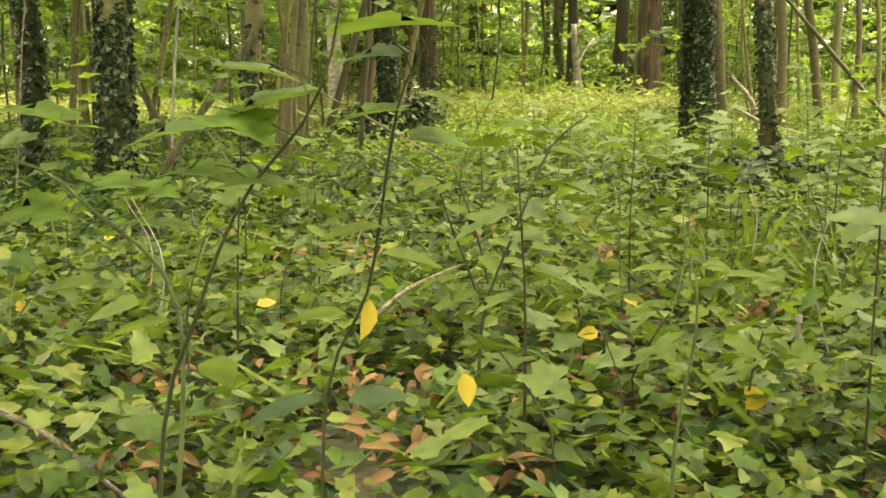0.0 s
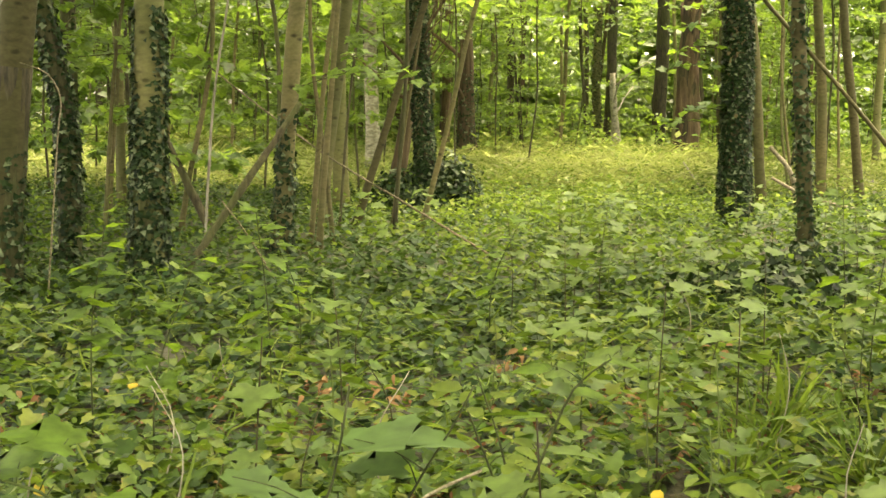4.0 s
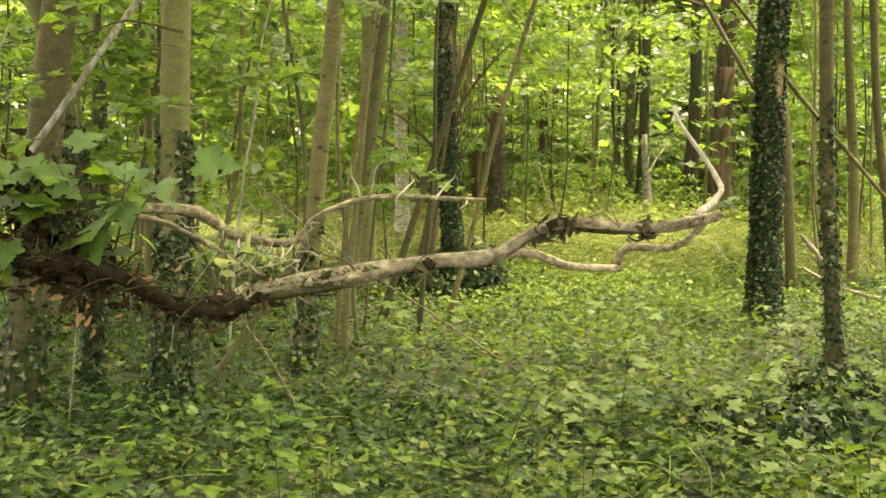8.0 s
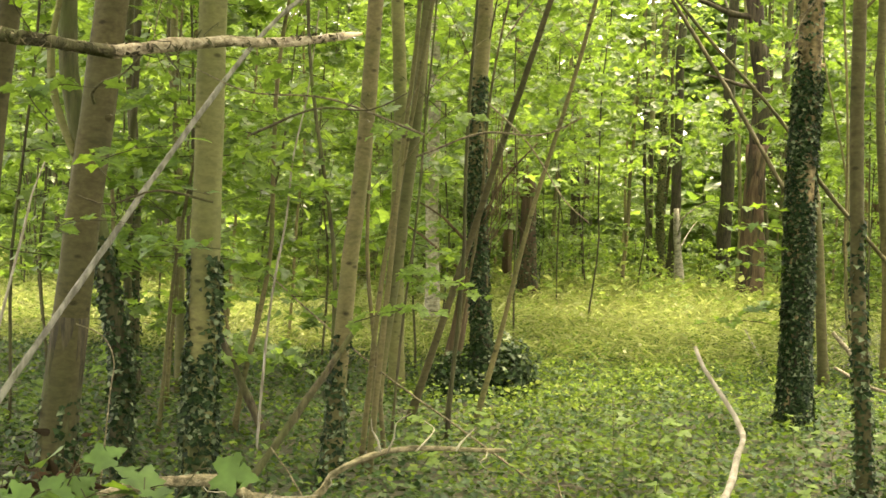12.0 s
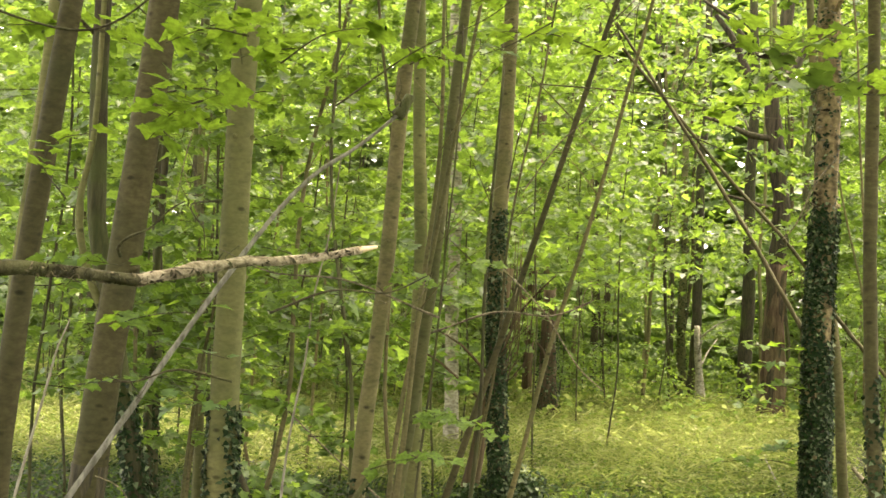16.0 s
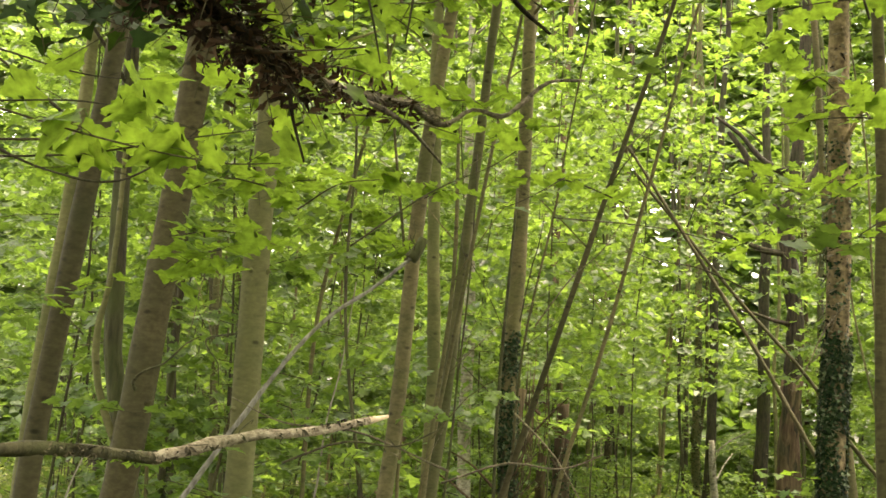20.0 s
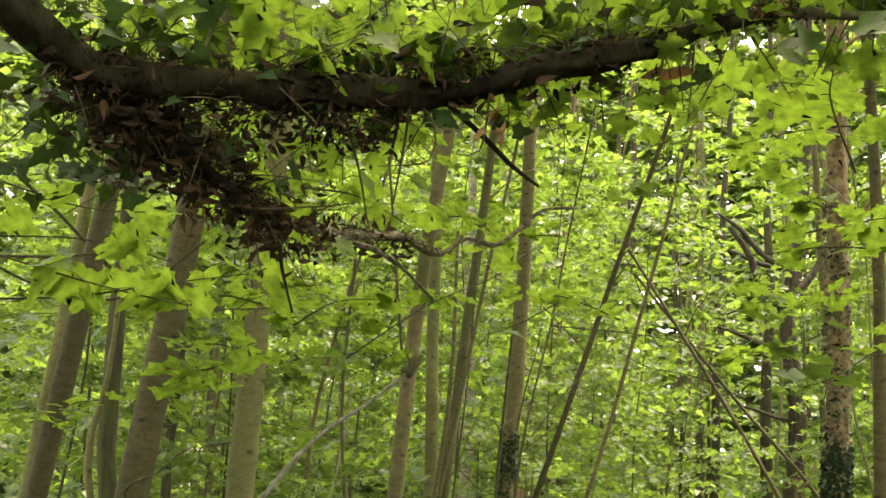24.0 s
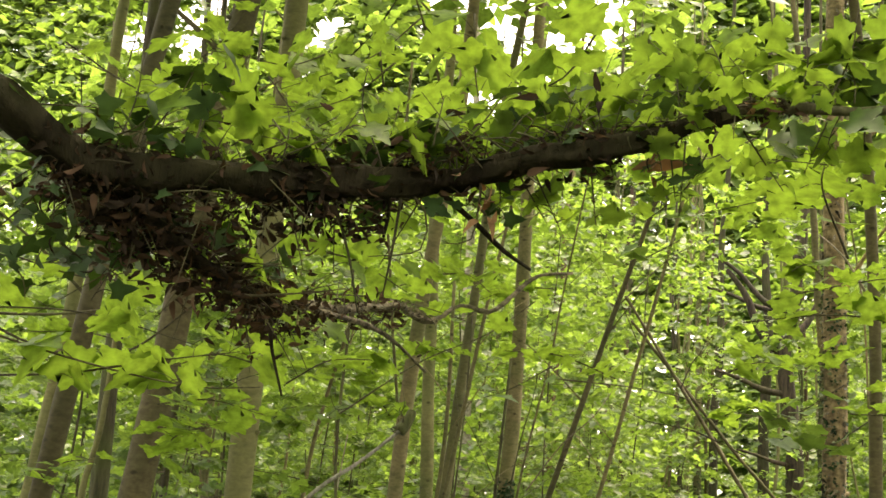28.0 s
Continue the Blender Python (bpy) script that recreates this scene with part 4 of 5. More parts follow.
upper = branch("dead_branch", "bent dead branch with pale peeling bark", [(-0.98, 3.2, 1.82), (-0.86, 3.25, 1.86), (-0.7, 3.35, 1.85), (-0.64, 3.45, 1.79), (-0.5, 3.58, 1.76), (-0.46, 3.62, 1.82), (-0.36, 3.65, 1.87), (-0.24, 3.7, 1.89), (0.01, 3.77, 1.88)], 0.0165, 0.006, B_GREY, 9, "branch", 0.34)
twig(upper, [(-0.97, 3.1, 1.85), (-0.76, 3.1, 1.85), (-0.65, 3.1, 1.81), (-0.48, 3.1, 1.72), (-0.38, 3.1, 1.66)], 0.008, 0.005, B_GREY)
snapped = branch("snapped_branch", "snapped branch with flaky bark and a pale broken end", [(-1.21, 3.94, 2.99), (-1.0, 4.25, 3.06), (-0.85, 4.4, 3.08), (-0.75, 4.5, 3.1), (-0.62, 4.62, 3.135)], 0.02, 0.0135, B_DEAD, 9, "branch", 0.3)
twig(snapped, [(-1.9, 3.3, 2.97), (-1.52, 3.7, 3.01), (-1.45, 3.8, 3.01), (-1.2, 3.95, 2.99)], 0.021, 0.0205, B_DARK, "mossy_end", 9, 0.3)
twig(snapped, [(-0.63, 4.61, 3.133), (-0.57, 4.67, 3.15)], 0.0135, 0.005, B_WOOD, "broken_end")
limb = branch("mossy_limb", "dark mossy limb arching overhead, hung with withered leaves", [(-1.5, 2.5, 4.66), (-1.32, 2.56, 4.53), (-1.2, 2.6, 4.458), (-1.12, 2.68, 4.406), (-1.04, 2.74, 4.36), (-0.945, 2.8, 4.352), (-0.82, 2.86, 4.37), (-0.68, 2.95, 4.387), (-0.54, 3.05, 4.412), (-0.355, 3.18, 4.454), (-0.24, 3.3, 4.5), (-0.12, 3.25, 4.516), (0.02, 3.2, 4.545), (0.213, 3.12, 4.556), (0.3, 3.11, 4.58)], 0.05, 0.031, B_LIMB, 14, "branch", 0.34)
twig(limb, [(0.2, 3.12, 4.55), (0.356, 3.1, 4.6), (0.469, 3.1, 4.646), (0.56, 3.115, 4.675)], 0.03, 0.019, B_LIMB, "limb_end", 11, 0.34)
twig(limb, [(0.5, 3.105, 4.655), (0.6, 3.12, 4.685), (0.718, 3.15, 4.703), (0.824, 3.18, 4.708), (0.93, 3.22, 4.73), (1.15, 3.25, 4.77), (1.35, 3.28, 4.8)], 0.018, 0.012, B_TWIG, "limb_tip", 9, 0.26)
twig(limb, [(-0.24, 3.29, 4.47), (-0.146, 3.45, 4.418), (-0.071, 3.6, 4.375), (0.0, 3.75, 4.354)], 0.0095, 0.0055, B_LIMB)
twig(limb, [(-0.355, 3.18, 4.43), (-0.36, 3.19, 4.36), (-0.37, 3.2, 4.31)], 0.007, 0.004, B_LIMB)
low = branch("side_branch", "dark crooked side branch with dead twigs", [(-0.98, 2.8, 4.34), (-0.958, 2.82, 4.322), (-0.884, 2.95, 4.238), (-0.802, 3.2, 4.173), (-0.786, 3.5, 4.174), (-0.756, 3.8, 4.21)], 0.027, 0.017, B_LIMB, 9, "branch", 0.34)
twig(low, [(-0.76, 3.75, 4.205), (-0.725, 4.1, 4.255), (-0.693, 4.4, 4.302), (-0.65, 4.8, 4.38), (-0.618, 5.1, 4.442), (-0.586, 5.4, 4.443), (-0.509, 5.5, 4.447), (-0.41, 5.6, 4.541), (-0.286, 5.7, 4.534), (-0.192, 5.8, 4.626), (-0.083, 5.9, 4.754), (0.083, 6.1, 4.819)], 0.018, 0.008, B_LICHEN, "side_twig", 8, 0.4)
twig(low, [(-0.712, 4.0, 4.221), (-0.672, 4.15, 4.234), (-0.611, 4.3, 4.237), (-0.56, 4.45, 4.227), (-0.517, 4.6, 4.203), (-0.44, 4.8, 4.137)], 0.011, 0.006, B_LICHEN, "twig", 6, 0.35)
twig(low, [(-0.76, 3.6, 4.16), (-0.757, 3.6, 4.1), (-0.745, 3.6, 4.032), (-0.702, 3.6, 3.902)], 0.0075, 0.004, B_LIMB, "twig", 6, 0.3)
branch("leaning_pole", "long pale dead pole leaning across the trunks", [(-3.26, 5.19, -0.05), (-2.78, 5.83, 1.0), (-2.31, 6.46, 2.0), (-1.83, 7.1, 3.0), (-1.5, 7.55, 3.6), (-1.2, 7.85, 3.9), (-0.95, 8.0, 4.15)], 0.02, 0.01, B_POLEGREY)
burr = branch("dead_burr", "dark tangled burr at the tip of the leaning pole", [(-1.0, 7.98, 4.1), (-0.96, 8.0, 4.16), (-0.93, 8.02, 4.24)], 0.04, 0.03, B_DARK)
branch("leaning_pole", "thin dead pole leaning against the ivied trunk", [(0.6, 16.9, 6.7), (1.17, 16.6, 5.78), (2.16, 16.0, 4.12), (2.87, 15.3, 2.75)], 0.02, 0.028, B_BROWN)
branch("leaning_pole", "thin brown pole slanting between two trunks", [(0.7, 17.1, 6.4), (1.47, 17.0, 5.48), (2.17, 16.8, 4.62), (2.96, 16.6, 3.73), (3.54, 16.5, 2.87), (4.39, 16.2, 1.83), (5.9, 15.7, -0.05)], 0.02, 0.028, B_BROWN)
tree((-1.38, 14.24), 0.042, (0.298, 0), 9, B_BROWN, label="slender dark stem leaning far over", name="leaning_tree")
tree((-0.64, 14.42), 0.03, (0.246, 0), 8.5, B_POLE, label="thin pale dead stem leaning over", name="leaning_tree")


def spurs(parent, points, n, r, length, seed, mat, name="dead_twig"):
    """Short dead twigs and knobs along a branch."""
    rng = np.random.default_rng(seed)
    line, _ = spline(points, 0.02)
    for i in range(n):
        k = int(rng.uniform(0.03, 0.97) * (len(line) - 1))
        d = Vector(rng.normal(0, 1, 3))
        d.normalize()
        ln = length * rng.uniform(0.3, 1.4)
        a = line[k]
        p = Pile()
        p.stem([a, a + d * ln * 0.35 + Vector(rng.normal(0, 0.12, 3)) * ln, a + d * ln * 0.7 + Vector(rng.normal(0, 0.2, 3)) * ln, a + d * ln + Vector(rng.normal(0, 0.3, 3)) * ln], r * rng.uniform(0.6, 1.2), r * 0.3, 5, 0.04, 0.2, i)
        part(name, p.mesh(name, mat), parent)


def flakes(parent, points, n, r, size, seed, mat):
    """Curled flakes of bark lifting from a branch."""
    rng = np.random.default_rng(seed)
    line, _ = spline(points, 0.02)
    idx = rng.integers(0, len(line), n)
    out = rng.normal(0, 1, (n, 3))
    out /= np.linalg.norm(out, axis=1)[:, None]
    pos = np.array([line[i][:] for i in idx]) + out * r
    tagged(part("flaking_bark", leaf_mesh("flaking_bark", L_CURL, pos, out, rng.random(n) * 6.28, size * (0.4 + rng.random(n)), mat), parent), "lifting flakes of bark", kind="stuff")


spurs(burr, [(-1.0, 7.98, 4.12), (-0.94, 8.0, 4.22)], 8, 0.006, 0.1, 89, B_TWIG)
main_line = [(-0.6, 2.78, 1.7), (-0.44, 2.81, 1.72), (-0.29, 2.83, 1.75), (-0.12, 2.9, 1.78), (0.06, 2.95, 1.8), (0.18, 2.98, 1.87), (0.38, 3.02, 1.86), (0.54, 3.06, 1.9)]
spurs(fallen, main_line, 22, 0.0028, 0.08, 90, B_GREY)
spurs(fallen, main_line, 7, 0.011, 0.03, 91, B_DEAD, "knob")
flakes(fallen, main_line, 220, 0.0155, 0.013, 92, B_DEAD)
flakes(fallen, main_line[:5], 200, 0.0165, 0.013, 192, B_DARK)
flakes(fallen, [(-0.6, 2.78, 1.7), (-0.44, 2.81, 1.72), (-0.3, 2.83, 1.75)], 260, 0.019, 0.015, 88, B_DARK)
flakes(fallen, [(-0.52, 2.79, 1.69), (-0.38, 2.82, 1.735), (-0.22, 2.86, 1.765)], 120, 0.018, 0.016, 188, B_TWIG)
spurs(fallen, [(-0.62, 2.95, 1.78), (-0.45, 3.0, 1.76), (-0.28, 3.0, 1.8)], 20, 0.0015, 0.13, 87, B_PALE)
spurs(fallen, [(-0.6, 2.8, 1.7), (-0.45, 2.85, 1.7), (-0.3, 2.85, 1.74)], 10, 0.0013, 0.16, 86, B_GREY)
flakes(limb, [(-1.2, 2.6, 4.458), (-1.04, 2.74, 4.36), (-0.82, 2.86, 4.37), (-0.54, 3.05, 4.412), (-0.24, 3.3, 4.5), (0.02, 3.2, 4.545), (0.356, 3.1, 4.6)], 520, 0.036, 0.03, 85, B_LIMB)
flakes(fallen, [(0.14, 2.97, 1.84), (0.22, 2.99, 1.86)], 60, 0.018, 0.03, 93, B_DARK)
for k, (a, b) in enumerate((((0.165, 2.97, 1.855), (0.205, 2.985, 1.865)), ((0.37, 3.02, 1.855), (0.4, 3.03, 1.86)), ((-0.1, 2.9, 1.775), (-0.08, 2.91, 1.78)), ((-0.31, 2.83, 1.74), (-0.29, 2.83, 1.745)))):
    twig(fallen, [a, Vector(a).lerp(Vector(b), 0.5) + Vector((0, 0, 0.004)), b], 0.019 - 0.002 * (k == 1), 0.017 - 0.002 * (k == 1), B_LIMB, "burr", 9, 0.4)
    spurs(fallen, [a, b], 8, 0.0028, 0.05, 300 + k, B_TWIG)
    flakes(fallen, [a, b], 26, 0.02, 0.032, 310 + k, (B_TWIG, B_DARK, B_RED, B_DARK)[k])

spurs(upper, [(-0.84, 3.26, 1.86), (-0.64, 3.45, 1.79), (-0.5, 3.58, 1.76), (-0.36, 3.65, 1.87), (0.0, 3.77, 1.88)], 14, 0.003, 0.12, 94, B_PALE)
snap_line = [(-1.5, 3.72, 3.01), (-1.2, 3.95, 2.99), (-1.0, 4.25, 3.06), (-0.85, 4.4, 3.08), (-0.65, 4.6, 3.13)]
spurs(snapped, snap_line, 9, 0.009, 0.035, 95, B_DARK, "knob")
spurs(snapped, snap_line, 5, 0.003, 0.08, 96, B_TWIG)
flakes(snapped, snap_line, 220, 0.018, 0.024, 97, B_DARK)
flakes(snapped, snap_line[:2], 60, 0.019, 0.022, 77, B_GREY)
limb_path = [(-1.2, 2.6, 4.458), (-1.04, 2.74, 4.36), (-0.82, 2.86, 4.37), (-0.54, 3.05, 4.412), (-0.24, 3.3, 4.5), (0.02, 3.2, 4.545), (0.356, 3.1, 4.6)]
spurs(limb, limb_path, 30, 0.004, 0.16, 98, B_TWIG)
spurs(low, [(-0.8, 3.2, 4.17), (-0.756, 3.8, 4.21), (-0.693, 4.4, 4.3), (-0.618, 5.1, 4.44), (-0.5, 5.5, 4.45)], 26, 0.003, 0.13, 99, B_TWIG)
flakes(low, [(-0.756, 3.8, 4.21), (-0.693, 4.4, 4.3), (-0.618, 5.1, 4.44), (-0.5, 5.5, 4.45)], 120, 0.016, 0.03, 101, B_GREY)
low_twigs = [[(-0.9, 2.95, 4.24), (-0.8, 3.2, 4.14), (-0.62, 3.3, 4.16), (-0.5, 3.4, 4.2)], [(-0.5, 3.1, 4.4), (-0.45, 3.15, 4.25), (-0.42, 3.2, 4.1)], [(-0.33, 3.2, 4.44), (-0.34, 3.2, 4.3), (-0.36, 3.22, 4.16)]]
for q in low_twigs:
    twig(limb, q, 0.005, 0.002, B_TWIG)

# sticks and leaning dead wood between the trunks
branch("dead_stick", "dark leaning dead stem among the trunks", [(-3.5, 13.0, 1.6), (-3.18, 13.0, 0.95), (-2.82, 13.0, 0.22), (-2.7, 13.0, -0.05)], 0.035, 0.05, B_DARK)
branch("dead_log", "brown dead log leaning against a slender trunk", [(-2.38, 10.15, -0.05), (-2.28, 10.2, 0.13), (-1.98, 10.4, 0.62), (-1.7, 10.6, 1.07), (-1.5, 10.75, 1.4)], 0.04, 0.022, B_DARK)
branch("dead_stick", "pale thin stick standing in the undergrowth", [(-1.91, 9.5, 0.66), (-1.7, 9.4, 0.42), (-1.48, 9.3, 0.1), (-1.4, 9.3, -0.02)], 0.005, 0.008, B_GREY)
branch("dead_stick", "long pale stick slanting down to the ground", [(-2.9, 12.9, 1.9), (-2.32, 12.5, 1.49), (-1.44, 12.0, 0.92), (-0.65, 11.5, 0.51), (0.1, 11.0, 0.12), (0.3, 10.9, 0.0)], 0.007, 0.011, B_GREY)
branch("dead_stick", "pale stick lying in the sunny opening", [(3.45, 21.5, 0.5), (3.46, 20.5, 0.3), (3.5, 19.4, 0.05)], 0.012, 0.018, B_PALE)
branch("dead_stick", "curled white dead twig beside a thick trunk", [(-3.05, 8.5, 1.64), (-2.87, 8.5, 1.57), (-2.78, 8.5, 1.4), (-2.81, 8.5, 1.1), (-2.9, 8.5, 0.0)], 0.004, 0.006, B_GREY)
branch("dead_limb", "bare grey limb forking from a thick trunk", [(-3.2, 9.1, 2.6), (-3.32, 9.1, 2.82), (-3.46, 9.1, 3.17), (-3.5, 9.1, 3.58), (-3.42, 9.1, 4.12), (-3.4, 9.1, 5.2)], 0.035, 0.02, B_SMOOTH)
branch("dead_stick", "dead sticks lying behind the ivied trunk", [(3.9, 17.0, 0.5), (4.4, 17.0, 0.25), (5.2, 17.0, 0.05)], 0.02, 0.03, B_DEAD)
branch("dead_stick", "bent dead stick lying behind the ivied trunk", [(4.0, 17.6, 0.9), (4.3, 17.5, 0.5), (4.35, 17.4, 0.0)], 0.03, 0.04, B_DEAD)


def ivy_mound(x, y, rx, rz, n, seed):
    rng = np.random.default_rng(seed)
    d = rng.normal(0, 1, (n, 3))
    d[:, 2] = np.abs(d[:, 2])
    d /= np.linalg.norm(d, axis=1)[:, None]
    lump = np.array([1 + 0.35 * noise.noise((v[0] * 2, v[1] * 2, v[2] * 2 + seed)) for v in d])
    pos = d * np.array((rx, rx * 0.8, rz)) * (lump * (0.75 + 0.3 * rng.random(n)))[:, None] + np.array((x, y, 0.02))
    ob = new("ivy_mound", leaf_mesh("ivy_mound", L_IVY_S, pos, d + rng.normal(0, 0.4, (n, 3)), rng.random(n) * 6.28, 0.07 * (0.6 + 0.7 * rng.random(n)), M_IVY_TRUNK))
    tagged(ob, "dark mound of ivy round the foot of a trunk", "ivy", kind="stuff")


ivy_mound(-0.58, 16.6, 0.62, 0.7, 2600, 3)
ivy_mound(-1.0, 16.3, 0.5, 0.5, 1200, 4)
ivy_mound(2.75, 10.5, 0.4, 0.3, 500, 5)
ivy_mound(2.1, 9.0, 0.7, 0.3, 900, 6)

# ---- saplings close to the camera's start ----
def sapling(label, points, r, leaves, seed, stem=B_SHOOT, extra=0, leaf=0.09):
    """A thin sapling. leaves: (place, length, heading in degrees, blade, material)."""
    rng = np.random.default_rng(seed)
    root = new("sapling")
    tagged(root, label, "sapling")
    foot = (points[0][0] * 1.03 - 0.01, points[0][1] + 0.02, 0.0)
    p = Pile()
    p.stem([foot] + points, r, r * 0.4, 6, 0.06)
    part("stem", p.mesh("stem", stem), root)
    line, _ = spline([foot] + points, 0.02)
    todo = list(leaves)
    for i in range(extra):
        c = line[int((0.35 + 0.65 * rng.random()) * (len(line) - 1))]
        w = rng.uniform(0, 360)
        todo.append((tuple(c + Vector((math.cos(radians(w)), math.sin(radians(w)), 0.2)) * 0.05), leaf * rng.uniform(0.7, 1.2), w, L_OVATE, M_HERB))
    for q, size, w, shape, mat in todo:
        c = min(line, key=lambda v: (v - Vector(q)).length + 0.3 * abs(v.z - q[2] + 0.03))
        lf = part("leaf", leaf_mesh("leaf", shape, np.array([q]) - np.array(((0, 0, 0.012),)), tilted(rng, 1, 0.1) + np.array(((0, -0.16, 0),)), np.array([radians(w)]), np.array([size * 0.93]), mat), root)
        s = Pile()
        s.stem([c, c.lerp(Vector(q), 0.5) + Vector((0, 0, 0.008)), Vector(q)], 0.0011, 0.0007, 4, 0.05)
        part("leaf_stalk", s.mesh("leaf_stalk", stem), lf)


MP, OV = L_SYCAMORE, L_OVATE
sapling("slender sapling with a dark bowed stem and broad leaves", [(-0.4, 1.75, 0.4), (-0.34, 1.7, 0.57), (-0.3, 1.67, 0.67), (-0.25, 1.65, 0.76), (-0.18, 1.62, 0.84), (-0.14, 1.6, 0.93), (-0.12, 1.6, 1.05)], 0.0036,
        [((-0.27, 1.64, 0.922), 0.1, 10, MP, M_DULL), ((-0.18, 1.64, 0.888), 0.14, 190, MP, M_DULL), ((-0.32, 1.66, 0.843), 0.115, 180, MP, M_DULL), ((-0.29, 1.6, 0.862), 0.12, -40, MP, M_MAPLE), ((-0.28, 1.62, 0.775), 0.11, 20, MP, M_MAPLE), ((-0.3, 1.65, 0.785), 0.1, 160, MP, M_MAPLE),
         ((-0.32, 1.68, 0.53), 0.09, -60, OV, M_HERB), ((-0.37, 1.7, 0.58), 0.1, 200, OV, M_HERB), ((-0.42, 1.72, 0.6), 0.1, 170, OV, M_HERB)], 1)
sapling("thin dark-stemmed sapling with narrow drooping leaves", [(-0.18, 1.9, 0.41), (-0.11, 1.8, 0.59), (-0.07, 1.7, 0.81), (-0.05, 1.68, 0.89), (0.0, 1.66, 0.98), (0.03, 1.66, 1.04)], 0.0028,
        [((-0.06, 1.68, 0.94), 0.09, 170, MP, M_DULL), ((-0.12, 1.66, 0.968), 0.16, -5, MP, M_DULL), ((-0.06, 1.68, 0.868), 0.1, 185, MP, M_MAPLE), ((-0.04, 1.68, 0.89), 0.07, -30, OV, M_HERB), ((-0.05, 1.68, 0.84), 0.09, -20, OV, M_MAPLE), ((-0.08, 1.7, 0.71), 0.1, 190, OV, M_HERB),
         ((-0.05, 1.68, 0.83), 0.1, 10, OV, M_MAPLE), ((-0.14, 1.8, 0.57), 0.1, 180, OV, M_HERB), ((-0.18, 1.82, 0.44), 0.13, 200, OV, M_IVY), ((-0.14, 1.8, 0.44), 0.1, 10, OV, M_IVY), ((-0.09, 1.8, 0.66), 0.1, 0, OV, M_HERB)], 2)
sapling("bending green shoot with lobed leaves", [(-0.47, 2.2, 0.49), (-0.59, 2.1, 0.68), (-0.68, 2.1, 0.75), (-0.8, 2.1, 0.78)], 0.005,
        [((-0.64, 2.1, 0.69), 0.11, 200, MP, M_MAPLE), ((-0.57, 2.1, 0.73), 0.11, 20, MP, M_MAPLE), ((-0.52, 2.1, 0.72), 0.1, -20, MP, M_MAPLE), ((-0.63, 2.1, 0.84), 0.13, 180, MP, M_MAPLE), ((-0.71, 2.1, 0.8), 0.12, 160, MP, M_MAPLE), ((-0.5, 2.1, 0.67), 0.1, -10, OV, M_MAPLE), ((-0.58, 2.1, 0.57), 0.1, 200, OV, M_HERB)], 3, B_STEM)
sapling("leaning seedling with paired leaves at its tip", [(0.1, 3.1, 0.3), (0.184, 3.0, 0.56), (0.257, 3.0, 0.735), (0.343, 3.0, 0.808)], 0.005,
        [((0.33, 3.0, 0.815), 0.1, 10, OV, M_MAPLE), ((0.2, 2.95, 0.8), 0.1, 170, OV, M_MAPLE), ((0.25, 3.0, 0.74), 0.1, 0, OV, M_MAPLE), ((0.2, 3.0, 0.68), 0.1, 190, OV, M_MAPLE)], 6, extra=3)
sapling("thin dark-stemmed seedling with small leaves", [(0.14, 3.6, 0.23), (0.1, 3.6, 0.44), (0.03, 3.6, 0.64)], 0.005, [], 4, extra=8)
sapling("thin dark-stemmed seedling with small leaves", [(0.11, 3.7, 0.22), (0.01, 3.7, 0.5), (-0.02, 3.7, 0.61)], 0.005, [], 5, extra=8)
sapling("thin green seedling with a few pale leaves", [(0.62, 3.4, 0.2), (0.66, 3.4, 0.4), (0.65, 3.4, 0.55)], 0.004, [], 7, B_STEM, 6)
sapling("thin green seedling with a few pale leaves", [(0.38, 2.0, 0.3), (0.4, 1.95, 0.5), (0.39, 1.92, 0.6)], 0.004, [((0.43, 1.9, 0.61), 0.09, 0, OV, M_HERB), ((0.36, 1.9, 0.62), 0.08, 180, OV, M_HERB)], 8, B_STEM, 2)


# ---- fallen leaves and sticks on the ground cover ----
def fallen_leaf(x, y, z, size, mat, seed, label, shape, hang=False):
    rng = np.random.default_rng(seed)
    nor = tilted(rng, 1, 0.5) - np.array(((0, 0.5, 0),))
    ob = new("fallen_leaf", leaf_mesh("fallen_leaf", shape, np.zeros((1, 3)), nor, rng.random(1) * 6.28, np.array([size]), mat))
    ob.location = (x, y, z)
    if hang:
        ob.rotation_euler = (0.25, 1.5, 1.45)
    tagged(ob, label, "leaf", "fallen leaves on the ground cover")


lrng = np.random.default_rng(17)
yellow = [(-0.106, 1.8, 0.58), (0.03, 1.8, 0.47), (-0.56, 3.72, 0.22), (0.43, 3.42, 0.2), (0.68, 2.75, 0.16), (0.72, 2.76, 0.17), (-0.49, 3.0, 0.18), (-1.35, 5.0, 0.25), (-1.34, 3.9, 0.2), (0.58, 3.9, 0.22)]
for k, q in enumerate(yellow):
    fallen_leaf(*q, ((0.062, 0.05)[k] if k < 2 else 0.065), M_YELLOW, k, "yellowed leaf caught among green plants", L_OVATE, k < 2)
for k, (x, y) in enumerate(LITTER):
    for m in range(10):
        fallen_leaf(x + lrng.normal(0, 0.06), y + lrng.normal(0, 0.09), 0.1 + 0.07 * lrng.random(), lrng.uniform(0.04, 0.075), M_BROWN, 40 + 10 * k + m, "curled orange-brown dead leaf on the ground cover", L_CURL)
branch("dead_stick", "upright pale stub of a dead stick", [(0.957, 3.313, 0.0), (0.955, 3.31, 0.15), (0.95, 3.3, 0.27)], 0.011, 0.009, B_PALE)
branch("dead_stick", "thin dead stick lying over the ivy", [(-0.2, 3.5, 0.22), (-0.1, 3.55, 0.3), (0.05, 3.6, 0.36)], 0.006, 0.004, B_DEAD)
